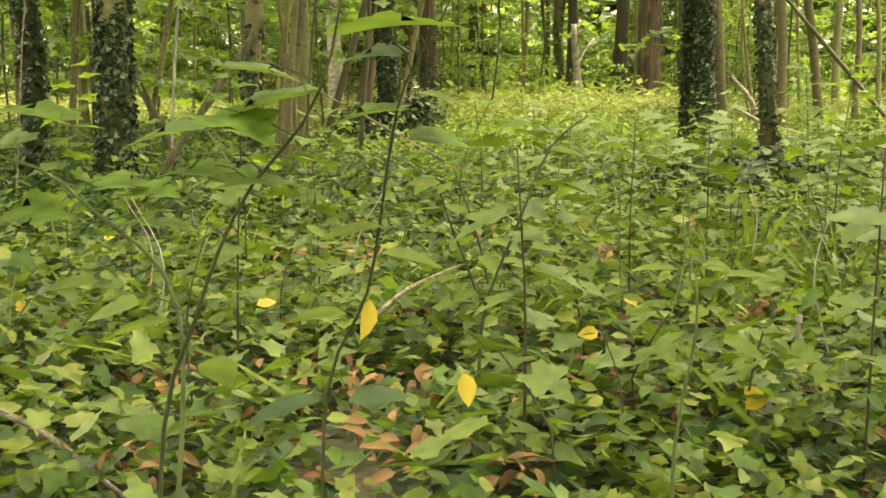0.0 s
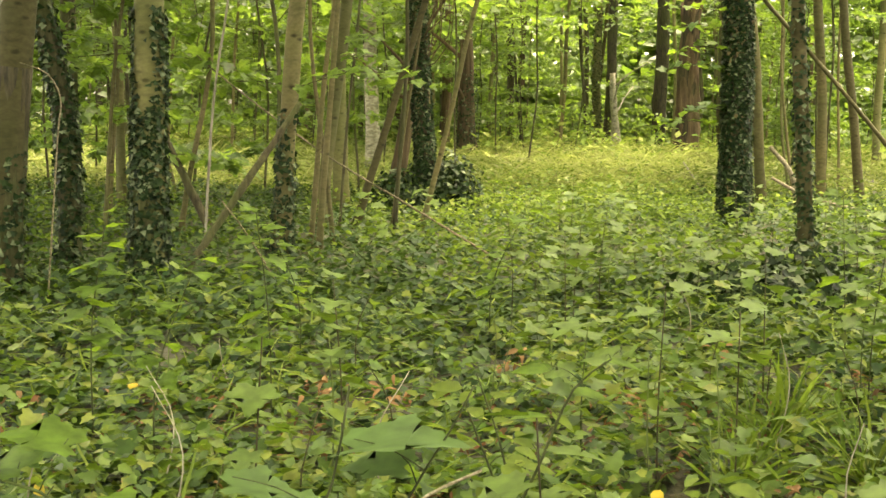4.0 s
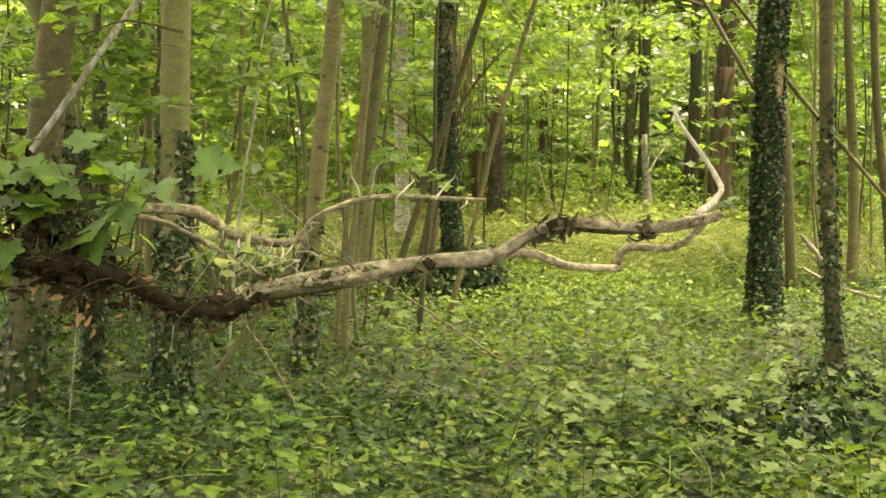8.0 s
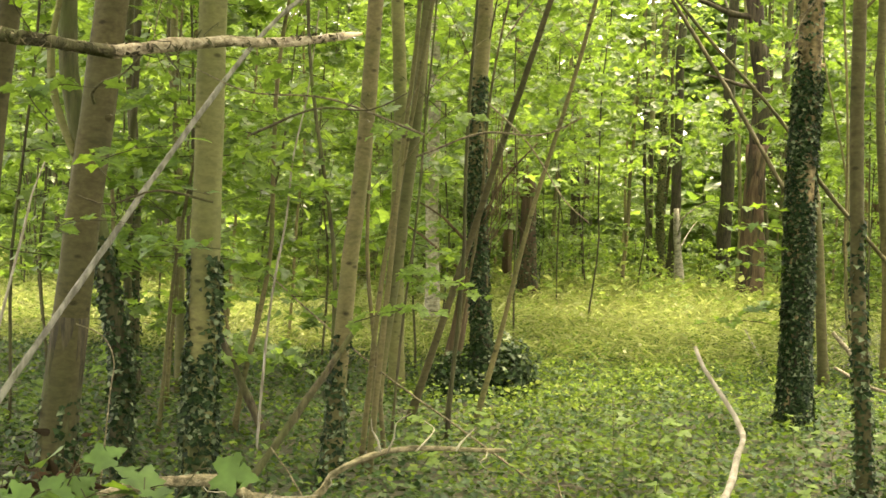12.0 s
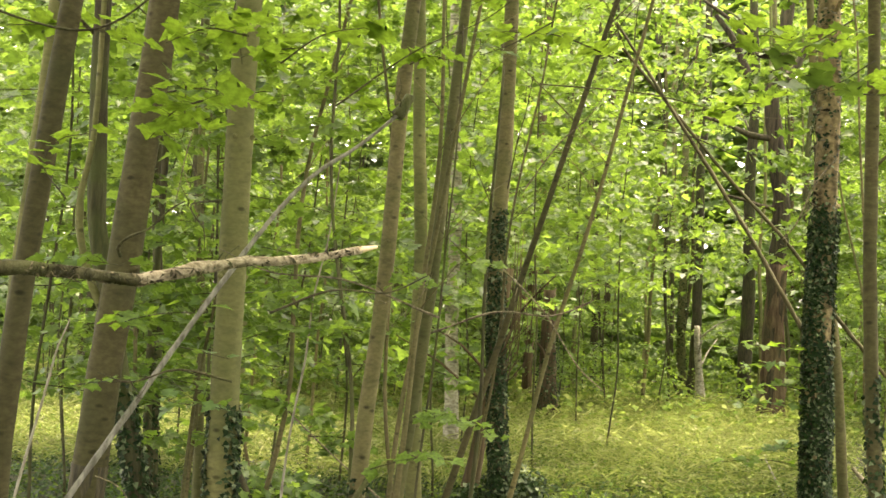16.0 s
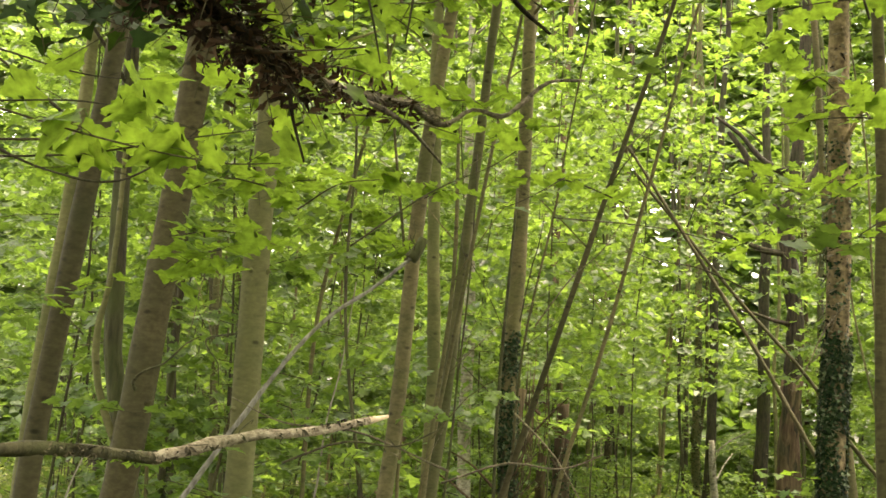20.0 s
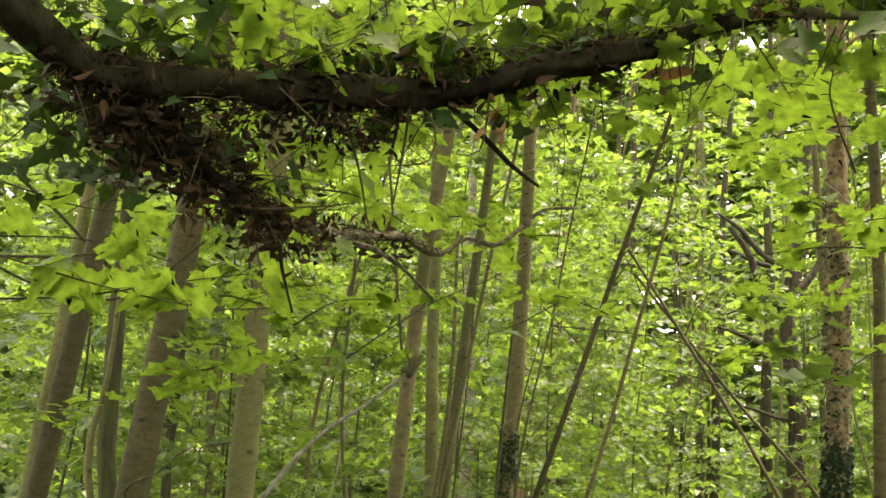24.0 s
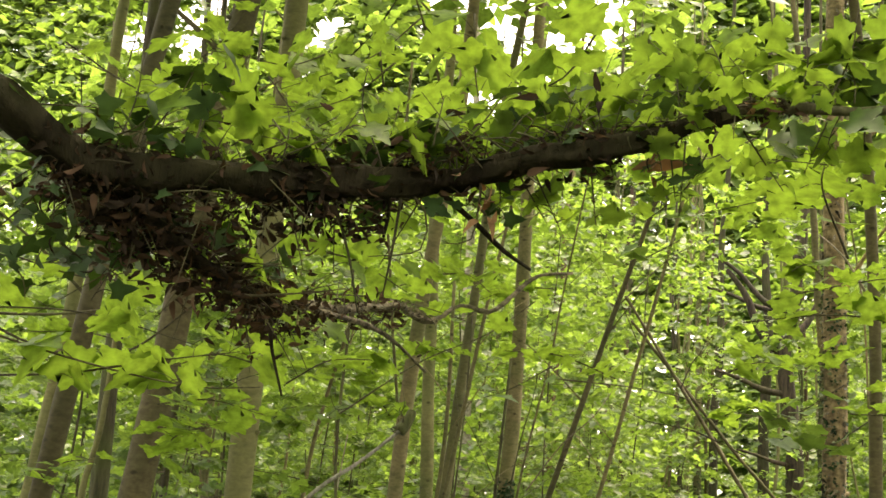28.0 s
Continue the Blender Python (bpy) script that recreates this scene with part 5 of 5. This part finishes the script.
branch("dead_stick", "thin dark stick bowed over the leaves", [(-0.6, 2.4, 0.05), (-0.9, 2.5, 0.22), (-1.3, 2.6, 0.22)], 0.006, 0.009, B_DEAD)
for k in range(26):
    x, y = lrng.uniform(-1.6, 1.8), lrng.uniform(2.6, 7)
    h = lrng.uniform(0.25, 0.6)
    branch("dry_stalk", "thin dry stalk standing in the ground cover", [(x, y, 0), (x + lrng.normal(0, 0.04), y, h * 0.6), (x + lrng.normal(0, 0.12), y, h)], 0.0035, 0.0015, (B_STEM, B_TWIG, B_PALE)[k % 3], 5, "stalk")


def grass_tuft(x, y, n, h, seed):
    rng = np.random.default_rng(seed)
    w = rng.random(n) * 6.28
    nor = np.stack([np.cos(w) * -0.9, np.sin(w) * -0.9, np.full(n, 0.25)], 1) + rng.normal(0, 0.15, (n, 3))
    ob = new("grass_tuft", leaf_mesh("grass_tuft", L_GRASS, np.stack([x + rng.normal(0, 0.02, n), y + rng.normal(0, 0.02, n), np.zeros(n)], 1), nor, w, h * (0.6 + 0.6 * rng.random(n)), M_HERB))
    tagged(ob, "tuft of long green grass blades", "grass")


for k, (x, y) in enumerate(((1.3, 5.2), (1.15, 5.0), (1.45, 4.6), (0.95, 4.5))):
    grass_tuft(x, y, 36, 0.4, 200 + k)


# ---- leafy shoots ----
def leafy_shoot(label, points, r, leaf, n, seed, top=0.7, tilt=0.4, stem=B_TWIG, mat=None, blade_data=L_SYCAMORE, behind=False, face=0.0):
    """A twig with stalked leaves of its own; behind: they keep to its far side; face: how far they tip forward (less than nothing: away)."""
    rng = np.random.default_rng(seed)
    root = new("leafy_shoot")
    tagged(root, label, "shoot")
    p = Pile()
    p.stem(points, r, r * 0.4, 5, 0.05)
    part("stem", p.mesh("stem", stem), root)
    line, _ = spline(points, 0.02)
    for i in range(n):
        c = line[int((1 - top * (i + rng.random()) / n) * (len(line) - 1))]
        w = i * 2.4 + rng.normal(0, 0.6)
        q = c + Vector((math.cos(w), abs(math.sin(w)) if behind else math.sin(w), rng.uniform(-0.2, 0.5))) * leaf * rng.uniform(0.3, 0.9)
        s = Pile()
        s.stem([c, c.lerp(q, 0.5) + Vector((0, 0, 0.008)), q], 0.0016, 0.001, 4, 0.05)
        lf = part("leaf", leaf_mesh("leaf", blade_data, np.array([q[:]]), tilted(rng, 1, tilt) - np.array(((0, face, 0),)), np.array([w]), np.array([leaf * rng.uniform(0.65, 1.15)]), mat or M_MAPLE), root)
        part("leaf_stalk", s.mesh("leaf_stalk", stem), lf)


hrng = np.random.default_rng(61)
for i in range(12):
    a = Vector((-1.05 + 0.031 * i, 2.64 + 0.016 * i, 1.74 + 0.1 * hrng.random()))
    leafy_shoot("shoot of dull green sycamore leaves over the broken branch", [a, a + Vector((0.02, 0.0, 0.08)), a + Vector((0.03 + hrng.normal(0, 0.05), hrng.normal(0, 0.04), 0.14 + 0.11 * hrng.random()))], 0.003, (0.08, 0.06, 0.09)[i % 3], 7, 610 + i, 0.95, 0.5, B_TWIG, M_MAPLE if i % 4 == 2 else M_DULL, face=0.35)
spine = [(-1.2, 2.6, 4.49), (-1.04, 2.74, 4.39), (-0.82, 2.86, 4.4), (-0.54, 3.05, 4.44), (-0.24, 3.3, 4.53), (0.02, 3.2, 4.575), (0.356, 3.1, 4.63), (0.718, 3.15, 4.72), (0.93, 3.22, 4.75)]
limb_line, _ = spline(spine, 0.02)
# a few shoots take the dark ivy colour to pass for shaded leaves
for i in range(30):
    a = limb_line[int((0.1 + 0.9 * (i + hrng.random()) / 30) * (len(limb_line) - 1))] + Vector((0, 0.02, 0))
    up = Vector((hrng.normal(0, 0.12), hrng.uniform(0.04, 0.26), hrng.uniform(0.12, 0.36)))
    leafy_shoot("upright leafy shoot growing from the mossy limb", [a, a + up * 0.5 + Vector((0.02, 0, 0)), a + up], 0.003, (0.105, 0.085, 0.12)[i % 3], 7, 640 + i, 0.75, 0.75, mat=M_IVY if i % 7 == 1 else None, behind=True, face=-0.4)
# here too the ivy colour on some twigs imitates shade
for i in range(12):
    a = limb_line[int((0.35 + 0.65 * (i + hrng.random()) / 12) * (len(limb_line) - 1))] + Vector((0, 0.03, -0.05))
    dn = Vector((hrng.normal(0, 0.12), hrng.uniform(0.05, 0.3), hrng.uniform(-0.2, -0.04)))
    leafy_shoot("leafy twig hanging under the mossy limb", [a, a + dn * 0.5, a + dn], 0.003, 0.075, 4, 680 + i, 0.7, 0.9, mat=M_IVY if i % 6 == 1 else None, behind=True, face=-0.3)
# bright leaves of the canopy that fill the space over the limb
for i in range(30):
    y = hrng.uniform(3.7, 6.8)
    a = Vector((hrng.uniform(-0.36, 0.12 if i % 3 else 0.36) * y, y, 3.45 + y * hrng.uniform(0.3, 0.43)))
    dn = Vector((hrng.normal(0, 0.3), hrng.normal(0, 0.25), hrng.uniform(-0.25, 0.05)))
    leafy_shoot("leafy twig of the sycamore canopy overhead", [a - dn * 0.6 + Vector((0, 0, 0.12)), a, a + dn], 0.0045, (0.15, 0.11, 0.13)[i % 3], 8, 760 + i, 0.85, 0.7, face=-0.4)
for i in range(27):
    a = Vector((hrng.uniform(-1.45, -0.9), hrng.uniform(2.78, 3.2), hrng.uniform(4.15, 4.7)))
    dn = Vector((hrng.normal(0, 0.1), hrng.normal(0, 0.1), hrng.uniform(-0.35, 0.1)))
    leafy_shoot("strand of dark ivy hanging about the mossy limb", [a, a + dn * 0.5 + Vector((0.02, 0, 0)), a + dn], 0.003, 0.075, 6, 840 + i, 0.95, 0.9, B_TWIG, M_IVY, L_IVY)
# the shade on these boughs is in the duller leaf colour
for i, (x, y, z) in enumerate(((1.05, 6.0, 4.15), (1.2, 6.2, 4.0), (-1.05, 6.5, 5.4), (0.3, 6.8, 5.0), (-0.35, 6.4, 4.2))):
    a = Vector((x, y, z))
    leafy_shoot("small bough of shaded sycamore leaves", [a + Vector((0.35, 0.1, 0.2)), a + Vector((0.15, 0, 0.06)), a], 0.004, 0.13, 6, 870 + i, 0.7, 0.4, B_TWIG, M_DULL)
# boughs of the sycamores that hang between the trunks
for i in range(46):
    y = hrng.uniform(6.0, 11.5)
    x = hrng.uniform(-0.36, 0.4) * y
    z = hrng.uniform(3.2, 4.0) + (y - 3) * hrng.uniform(0.05, 0.42)
    if -0.02 < x / y < 0.3 and z < 4.5:
        z += 1.5
    if -0.16 < x / y < 0.03 and y < 7.5:
        y += 3.0
    a = Vector((x, y, z))
    dn = Vector((hrng.normal(0, 0.5), hrng.normal(0, 0.3), hrng.uniform(-0.3, 0.15)))
    leafy_shoot("bough of flat sycamore leaves between the trunks", [a, a + dn * 0.5 + Vector((0, 0, 0.06)), a + dn], 0.006, 0.15, 11, 900 + i, 1.0, 0.35, B_TWIG, face=-0.35)
# sprays on long thin twigs that reach in behind the limb
for i, (pts, n) in enumerate((
        ([(-1.9, 3.7, 3.9), (-1.5, 3.8, 3.94), (-1.15, 3.88, 4.02), (-0.93, 3.9, 4.06)], 7), ([(-1.9, 3.6, 4.1), (-1.4, 3.7, 3.98), (-1.05, 3.8, 3.93), (-0.85, 3.9, 3.95)], 6),
        ([(-2.0, 4.2, 4.2), (-1.6, 4.2, 4.2), (-1.2, 4.3, 4.12)], 5), ([(-2.2, 4.6, 4.5), (-1.8, 4.6, 4.4), (-1.4, 4.7, 4.42)], 6),
        ([(0.9, 5.6, 5.4), (0.6, 5.4, 5.2), (0.2, 5.3, 5.05)], 8), ([(1.0, 4.0, 4.5), (0.85, 3.6, 4.6), (0.8, 3.3, 4.6)], 4),
        ([(-0.6, 4.8, 5.3), (-0.2, 4.6, 5.05), (0.1, 4.4, 5.0)], 8), ([(1.5, 5.0, 5.2), (1.2, 4.8, 5.05), (0.8, 4.6, 5.0)], 7), ([(-1.6, 4.4, 5.1), (-1.2, 4.4, 5.0), (-0.8, 4.3, 4.95)], 8))):
    leafy_shoot("thin twig with spread bright sycamore leaves", pts, 0.0045, 0.15, n, 700 + i, 0.7, 0.5, face=-0.6)


# sunlit sprays that reach from the scaly trunk over the clearing
for i, (x, z, ln) in enumerate(((2.9, 2.5, 1.1), (2.9, 2.3, 0.8), (2.88, 2.05, 0.6), (2.88, 1.35, 0.5), (2.88, 1.2, 1.0), (2.9, 1.85, 0.75))):
    a = Vector((x, 14.95, z))
    leafy_shoot("flat spray of sunlit leaves reaching from a trunk", [a, a + Vector((-ln * 0.5, -0.1, 0.06)), a + Vector((-ln, 0.1 * (i % 3), -0.02))], 0.006, 0.13, 12, 1700 + i, 0.85, 0.35, B_TWIG, M_DULL if i % 2 else M_MAPLE)
srt = np.random.default_rng(88)
for i in range(16):
    x, z = -0.66 + srt.uniform(0, 0.3), srt.uniform(2.0, 2.6)
    part("sprout", tube_of([(-0.8, 16.42, z - 0.25), (x, 16.35 + srt.normal(0, 0.08), z + 0.1), (x + srt.normal(0.02, 0.05), 16.35, z + srt.uniform(0.7, 1.6))], 0.008, 0.004, B_RED), mound_tree)


# dead side twigs of the leaning trunk, slim pale stems and leaf sprays before the trunks
branch("dead_twig", "thin dark curved dead twig on the leaning trunk", [(-3.14, 9.1, 3.1), (-3.1, 8.85, 3.22), (-3.0, 8.8, 3.3), (-2.86, 8.8, 3.36), (-2.72, 8.8, 3.5), (-2.62, 8.8, 3.56)], 0.013, 0.004, B_DARK)
branch("dead_twig", "thin dark bent dead twig beside the olive trunk", [(-2.5, 9.35, 3.62), (-2.62, 9.0, 3.56), (-2.56, 8.9, 3.46), (-2.48, 8.85, 3.38), (-2.45, 8.8, 3.22)], 0.009, 0.003, B_DARK)
branch("slim_stem", "slim pale dead stem among the coppice", [(-2.6, 12.0, -0.05), (-2.5, 12.0, 1.4), (-2.36, 12.0, 2.32), (-2.31, 12.0, 2.9), (-2.2, 12.05, 3.5), (-2.12, 12.1, 4.3)], 0.014, 0.006, B_PALE)
branch("slim_stem", "slim pale dead stem among the coppice", [(-3.72, 8.0, -0.05), (-3.4, 8.0, 1.5), (-3.22, 8.0, 2.25), (-3.16, 8.0, 2.51), (-3.08, 8.0, 2.72)], 0.012, 0.004, B_PALE)
for i, (x, y, z, ln, up) in enumerate(((-2.62, 6.3, 3.06, 0.5, 0.0), (-2.55, 7.2, 2.72, 0.62, 0.1), (-2.4, 7.4, 2.6, 0.55, -0.05), (-2.78, 6.4, 3.62, 0.4, 0.12), (-2.35, 7.6, 2.2, 0.6, 0.02), (-2.9, 7.4, 2.3, 0.5, 0.08))):
    tip = Vector((x + ln, y, z + up))
    leafy_shoot("long thin twig with a flat spray of leaves", [Vector((x - 0.5, y + 1.9, z - 0.1)), Vector((x - 0.1, y + 0.6, z)), Vector((x + 0.5 * ln, y + 0.1, z + 0.6 * up + 0.02)), tip], 0.005, (0.1, 0.12, 0.09)[i % 3], 15, 1900 + i, 0.5, 0.3, B_TWIG, M_DULL if i % 2 == 0 else M_MAPLE)


# ---- withered leaves caught on the limbs ----
def withered_clump(label, points, n, spread, size, seed, mat=M_DECAY):
    rng = np.random.default_rng(seed)
    root = new("withered_clump")
    tagged(root, label, "dead leaves")
    line, _ = spline(points, 0.02)
    idx = rng.integers(0, len(line), n)
    pos = np.array([line[i][:] for i in idx]) + rng.normal(0, 1, (n, 3)) * np.array(spread)
    pos[:, 2] -= np.abs(rng.normal(0, spread[2], n)) * 0.8
    part("foliage", leaf_mesh("foliage", L_CURL, pos, rng.normal(0, 1, (n, 3)), rng.random(n) * 6.28, size * (0.5 + 0.8 * rng.random(n)), mat), root)["kind"] = "stuff"
    tw = Pile()
    for i in range(n // 7):
        p = line[rng.integers(0, len(line))]
        d = Vector(rng.normal(0, 1, 3)) * Vector(spread).length * 0.9
        tw.stem([p, p + d * 0.5 + Vector((0, 0, 0.01)), p + d], 0.003, 0.001, 4, 0.06)
    tagged(part("twigwork", tw.mesh("twigwork", B_TWIG), root), kind="stuff")


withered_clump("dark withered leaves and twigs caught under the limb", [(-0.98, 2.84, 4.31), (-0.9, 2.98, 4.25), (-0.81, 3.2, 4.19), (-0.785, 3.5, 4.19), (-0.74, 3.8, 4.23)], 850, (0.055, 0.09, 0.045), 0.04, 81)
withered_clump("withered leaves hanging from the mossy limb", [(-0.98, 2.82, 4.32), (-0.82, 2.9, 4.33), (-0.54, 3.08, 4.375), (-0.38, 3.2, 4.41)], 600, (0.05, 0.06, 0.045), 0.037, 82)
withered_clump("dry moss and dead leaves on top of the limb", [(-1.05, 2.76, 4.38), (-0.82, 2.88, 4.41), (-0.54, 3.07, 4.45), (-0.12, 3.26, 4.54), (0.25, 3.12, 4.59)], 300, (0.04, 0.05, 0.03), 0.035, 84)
withered_clump("withered brown leaves caught on the broken branch", [(-0.75, 2.74, 1.77), (-0.55, 2.79, 1.72), (-0.42, 2.82, 1.74)], 22, (0.06, 0.03, 0.02), 0.028, 83, M_BROWN)
withered_clump("dark tangle of dead leaves and ivy stems", [(-1.2, 2.9, 1.75), (-1.0, 2.9, 1.78), (-0.8, 2.85, 1.79)], 150, (0.05, 0.05, 0.035), 0.035, 85)
for i in range(22):
    a = limb_line[int((i + hrng.random()) / 22 * 0.8 * (len(limb_line) - 1))] + Vector((0, 0, 0.02))
    dn = Vector((hrng.normal(0, 0.12), hrng.normal(0, 0.08), hrng.uniform(-0.2, 0.16)))
    leafy_shoot("strand of dark ivy on the mossy limb", [a, a + dn * 0.5 + Vector((0.02, 0, 0)), a + dn], 0.0025, 0.06, 6, 1200 + i, 0.95, 0.9, B_TWIG, M_IVY, L_IVY)
withered_clump("dead twigs and leaves trailing from the side branch", [(-0.786, 3.5, 4.18), (-0.725, 4.1, 4.25), (-0.67, 4.6, 4.34), (-0.61, 5.15, 4.44)], 190, (0.035, 0.08, 0.03), 0.04, 87)
withered_clump("brown leaves among the shoots over the limb", [(-0.6, 2.95, 4.5), (-0.2, 3.2, 4.58), (0.2, 3.1, 4.66)], 70, (0.12, 0.08, 0.05), 0.045, 88)
withered_clump("reddish dead leaves hanging from the mossy end of the branch", [(-0.86, 2.7, 1.74), (-0.82, 2.71, 1.68), (-0.8, 2.72, 1.66)], 10, (0.028, 0.03, 0.025), 0.03, 91, M_BROWN)
withered_clump("pale curled leaves caught over the broken branch", [(-0.52, 2.86, 1.78), (-0.45, 2.88, 1.8)], 14, (0.03, 0.03, 0.015), 0.035, 92, M_GRASS)
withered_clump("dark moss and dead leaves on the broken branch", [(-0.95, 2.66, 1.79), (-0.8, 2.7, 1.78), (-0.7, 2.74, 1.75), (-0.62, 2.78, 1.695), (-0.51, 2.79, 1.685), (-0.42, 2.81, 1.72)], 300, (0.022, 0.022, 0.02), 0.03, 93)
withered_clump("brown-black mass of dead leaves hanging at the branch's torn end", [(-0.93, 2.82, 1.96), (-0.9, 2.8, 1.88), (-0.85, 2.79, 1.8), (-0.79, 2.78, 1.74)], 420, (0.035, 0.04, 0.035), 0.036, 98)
withered_clump("brown leaves in the torn end of the branch", [(-0.82, 2.74, 1.78), (-0.76, 2.74, 1.7)], 12, (0.03, 0.03, 0.03), 0.028, 99, M_BROWN)
# leafy twigs low between the ivied trunks
for i in range(16):
    y = hrng.uniform(10.2, 14.0)
    a = Vector((hrng.uniform(-0.34, -0.05) * y, y, hrng.uniform(1.0, 3.6)))
    dn = Vector((hrng.normal(0, 0.45), hrng.normal(0, 0.3), hrng.uniform(-0.2, 0.15)))
    leafy_shoot("low leafy twig between the ivied trunks", [a, a + dn * 0.5 + Vector((0, 0, 0.05)), a + dn], 0.005, 0.12, 11, 1300 + i, 1.0, 0.35, face=0.4)
# bare twigs that cross the space between the trunks
for i in range(18):
    y = hrng.uniform(5.5, 12)
    a = Vector((hrng.uniform(-0.35, 0.36) * y, y, hrng.uniform(2.2, 3.2) + 0.3 * (y - 4) * hrng.random()))
    if -0.02 < a.x / y < 0.17 and a.z < 4:
        a.z += 1.8
    d = Vector((hrng.normal(0, 0.6), hrng.normal(0, 0.3), hrng.normal(0.1, 0.45)))
    bare_twig = branch("bare_twig", "thin bare twig crossing the space between the trunks", [a, a + d * 0.4 + Vector((0, 0, 0.06)), a + d * 0.75, a + d + Vector((0, 0, 0.05))], 0.007, 0.003, (B_TWIG, B_GREY)[i % 2], 5, "twig")
    spurs(bare_twig, [a, a + d * 0.5, a + d], 4, 0.003, 0.2, 1400 + i, (B_TWIG, B_GREY)[i % 2])
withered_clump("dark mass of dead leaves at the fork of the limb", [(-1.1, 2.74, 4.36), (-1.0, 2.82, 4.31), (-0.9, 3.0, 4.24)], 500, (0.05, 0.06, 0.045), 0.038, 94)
withered_clump("brown dead leaves hanging from the limb's end", [(0.33, 3.25, 4.59), (0.335, 3.28, 4.57), (0.33, 3.3, 4.54)], 9, (0.015, 0.015, 0.012), 0.075, 95, M_BROWN)
withered_clump("brown dead leaves hanging below the limb", [(-0.12, 3.2, 4.44), (-0.11, 3.2, 4.4)], 8, (0.02, 0.02, 0.015), 0.055, 96, M_BROWN)
leafy_shoot("twig with pale undersides of two sycamore leaves", [(0.82, 3.18, 4.7), (0.8, 3.2, 4.66), (0.79, 3.2, 4.62)], 0.003, 0.13, 2, 1290, 0.2, 0.2, B_TWIG, M_DULL, face=1.2)
for i in range(9):
    a = Vector((0.3 + 0.055 * i, 3.07, 4.58 + 0.016 * i))
    leafy_shoot("leafy twig hanging over the limb's end", [a + Vector((-0.02, 0.01, 0.03)), a + Vector((0.01, -0.03, 0.02)), a + Vector((0.03, -0.05, -0.02 + 0.03 * (i % 2)))], 0.0025, 0.075, 4, 1295 + i, 0.8, 0.6, face=-0.3)
withered_clump("ragged moss and dead twigs along the limb's end", [(0.3, 3.11, 4.6), (0.42, 3.1, 4.64), (0.56, 3.11, 4.69), (0.72, 3.15, 4.715)], 150, (0.03, 0.025, 0.018), 0.03, 89)
withered_clump("curled brown leaf caught on top of the limb", [(0.6, 3.1, 4.7), (0.62, 3.1, 4.72)], 6, (0.015, 0.015, 0.015), 0.06, 97, M_BROWN)
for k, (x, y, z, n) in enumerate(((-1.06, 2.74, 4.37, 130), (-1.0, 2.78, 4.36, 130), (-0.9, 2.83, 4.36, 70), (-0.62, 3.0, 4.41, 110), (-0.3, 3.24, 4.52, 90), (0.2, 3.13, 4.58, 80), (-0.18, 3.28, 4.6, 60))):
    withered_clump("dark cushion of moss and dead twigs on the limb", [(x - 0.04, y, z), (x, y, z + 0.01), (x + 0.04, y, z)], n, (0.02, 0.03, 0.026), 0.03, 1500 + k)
# every third twig is darkened with the ivy colour, as shaded leaves
for i in range(8):
    a = Vector((-0.92 + 0.03 * i, 2.95 + 0.07 * i, 4.3 - 0.012 * i))
    dn = Vector((hrng.normal(0, 0.1), hrng.uniform(0, 0.2), hrng.uniform(-0.16, 0.1)))
    leafy_shoot("shaded leafy twig among the dead leaves", [a, a + dn * 0.5, a + dn], 0.0025, 0.075, 4, 1600 + i, 0.8, 0.8, B_TWIG, M_IVY if i % 3 == 0 else M_MAPLE, face=-0.3)
# long curved twigs that reach in beside the limb
for pts in ([(-3.3, 6.3, 4.44), (-3.01, 6.3, 4.468), (-2.632, 6.3, 4.486), (-2.264, 6.3, 4.549)], [(-3.4, 6.3, 4.6), (-3.0, 6.3, 4.412), (-2.742, 6.3, 4.314), (-2.424, 6.3, 4.258), (-2.183, 6.3, 4.333), (-1.868, 6.3, 4.601)]):
    branch("bare_twig", "long thin dark twig curving in beside the trunks", pts, 0.009, 0.005, B_TWIG, 6, "twig")
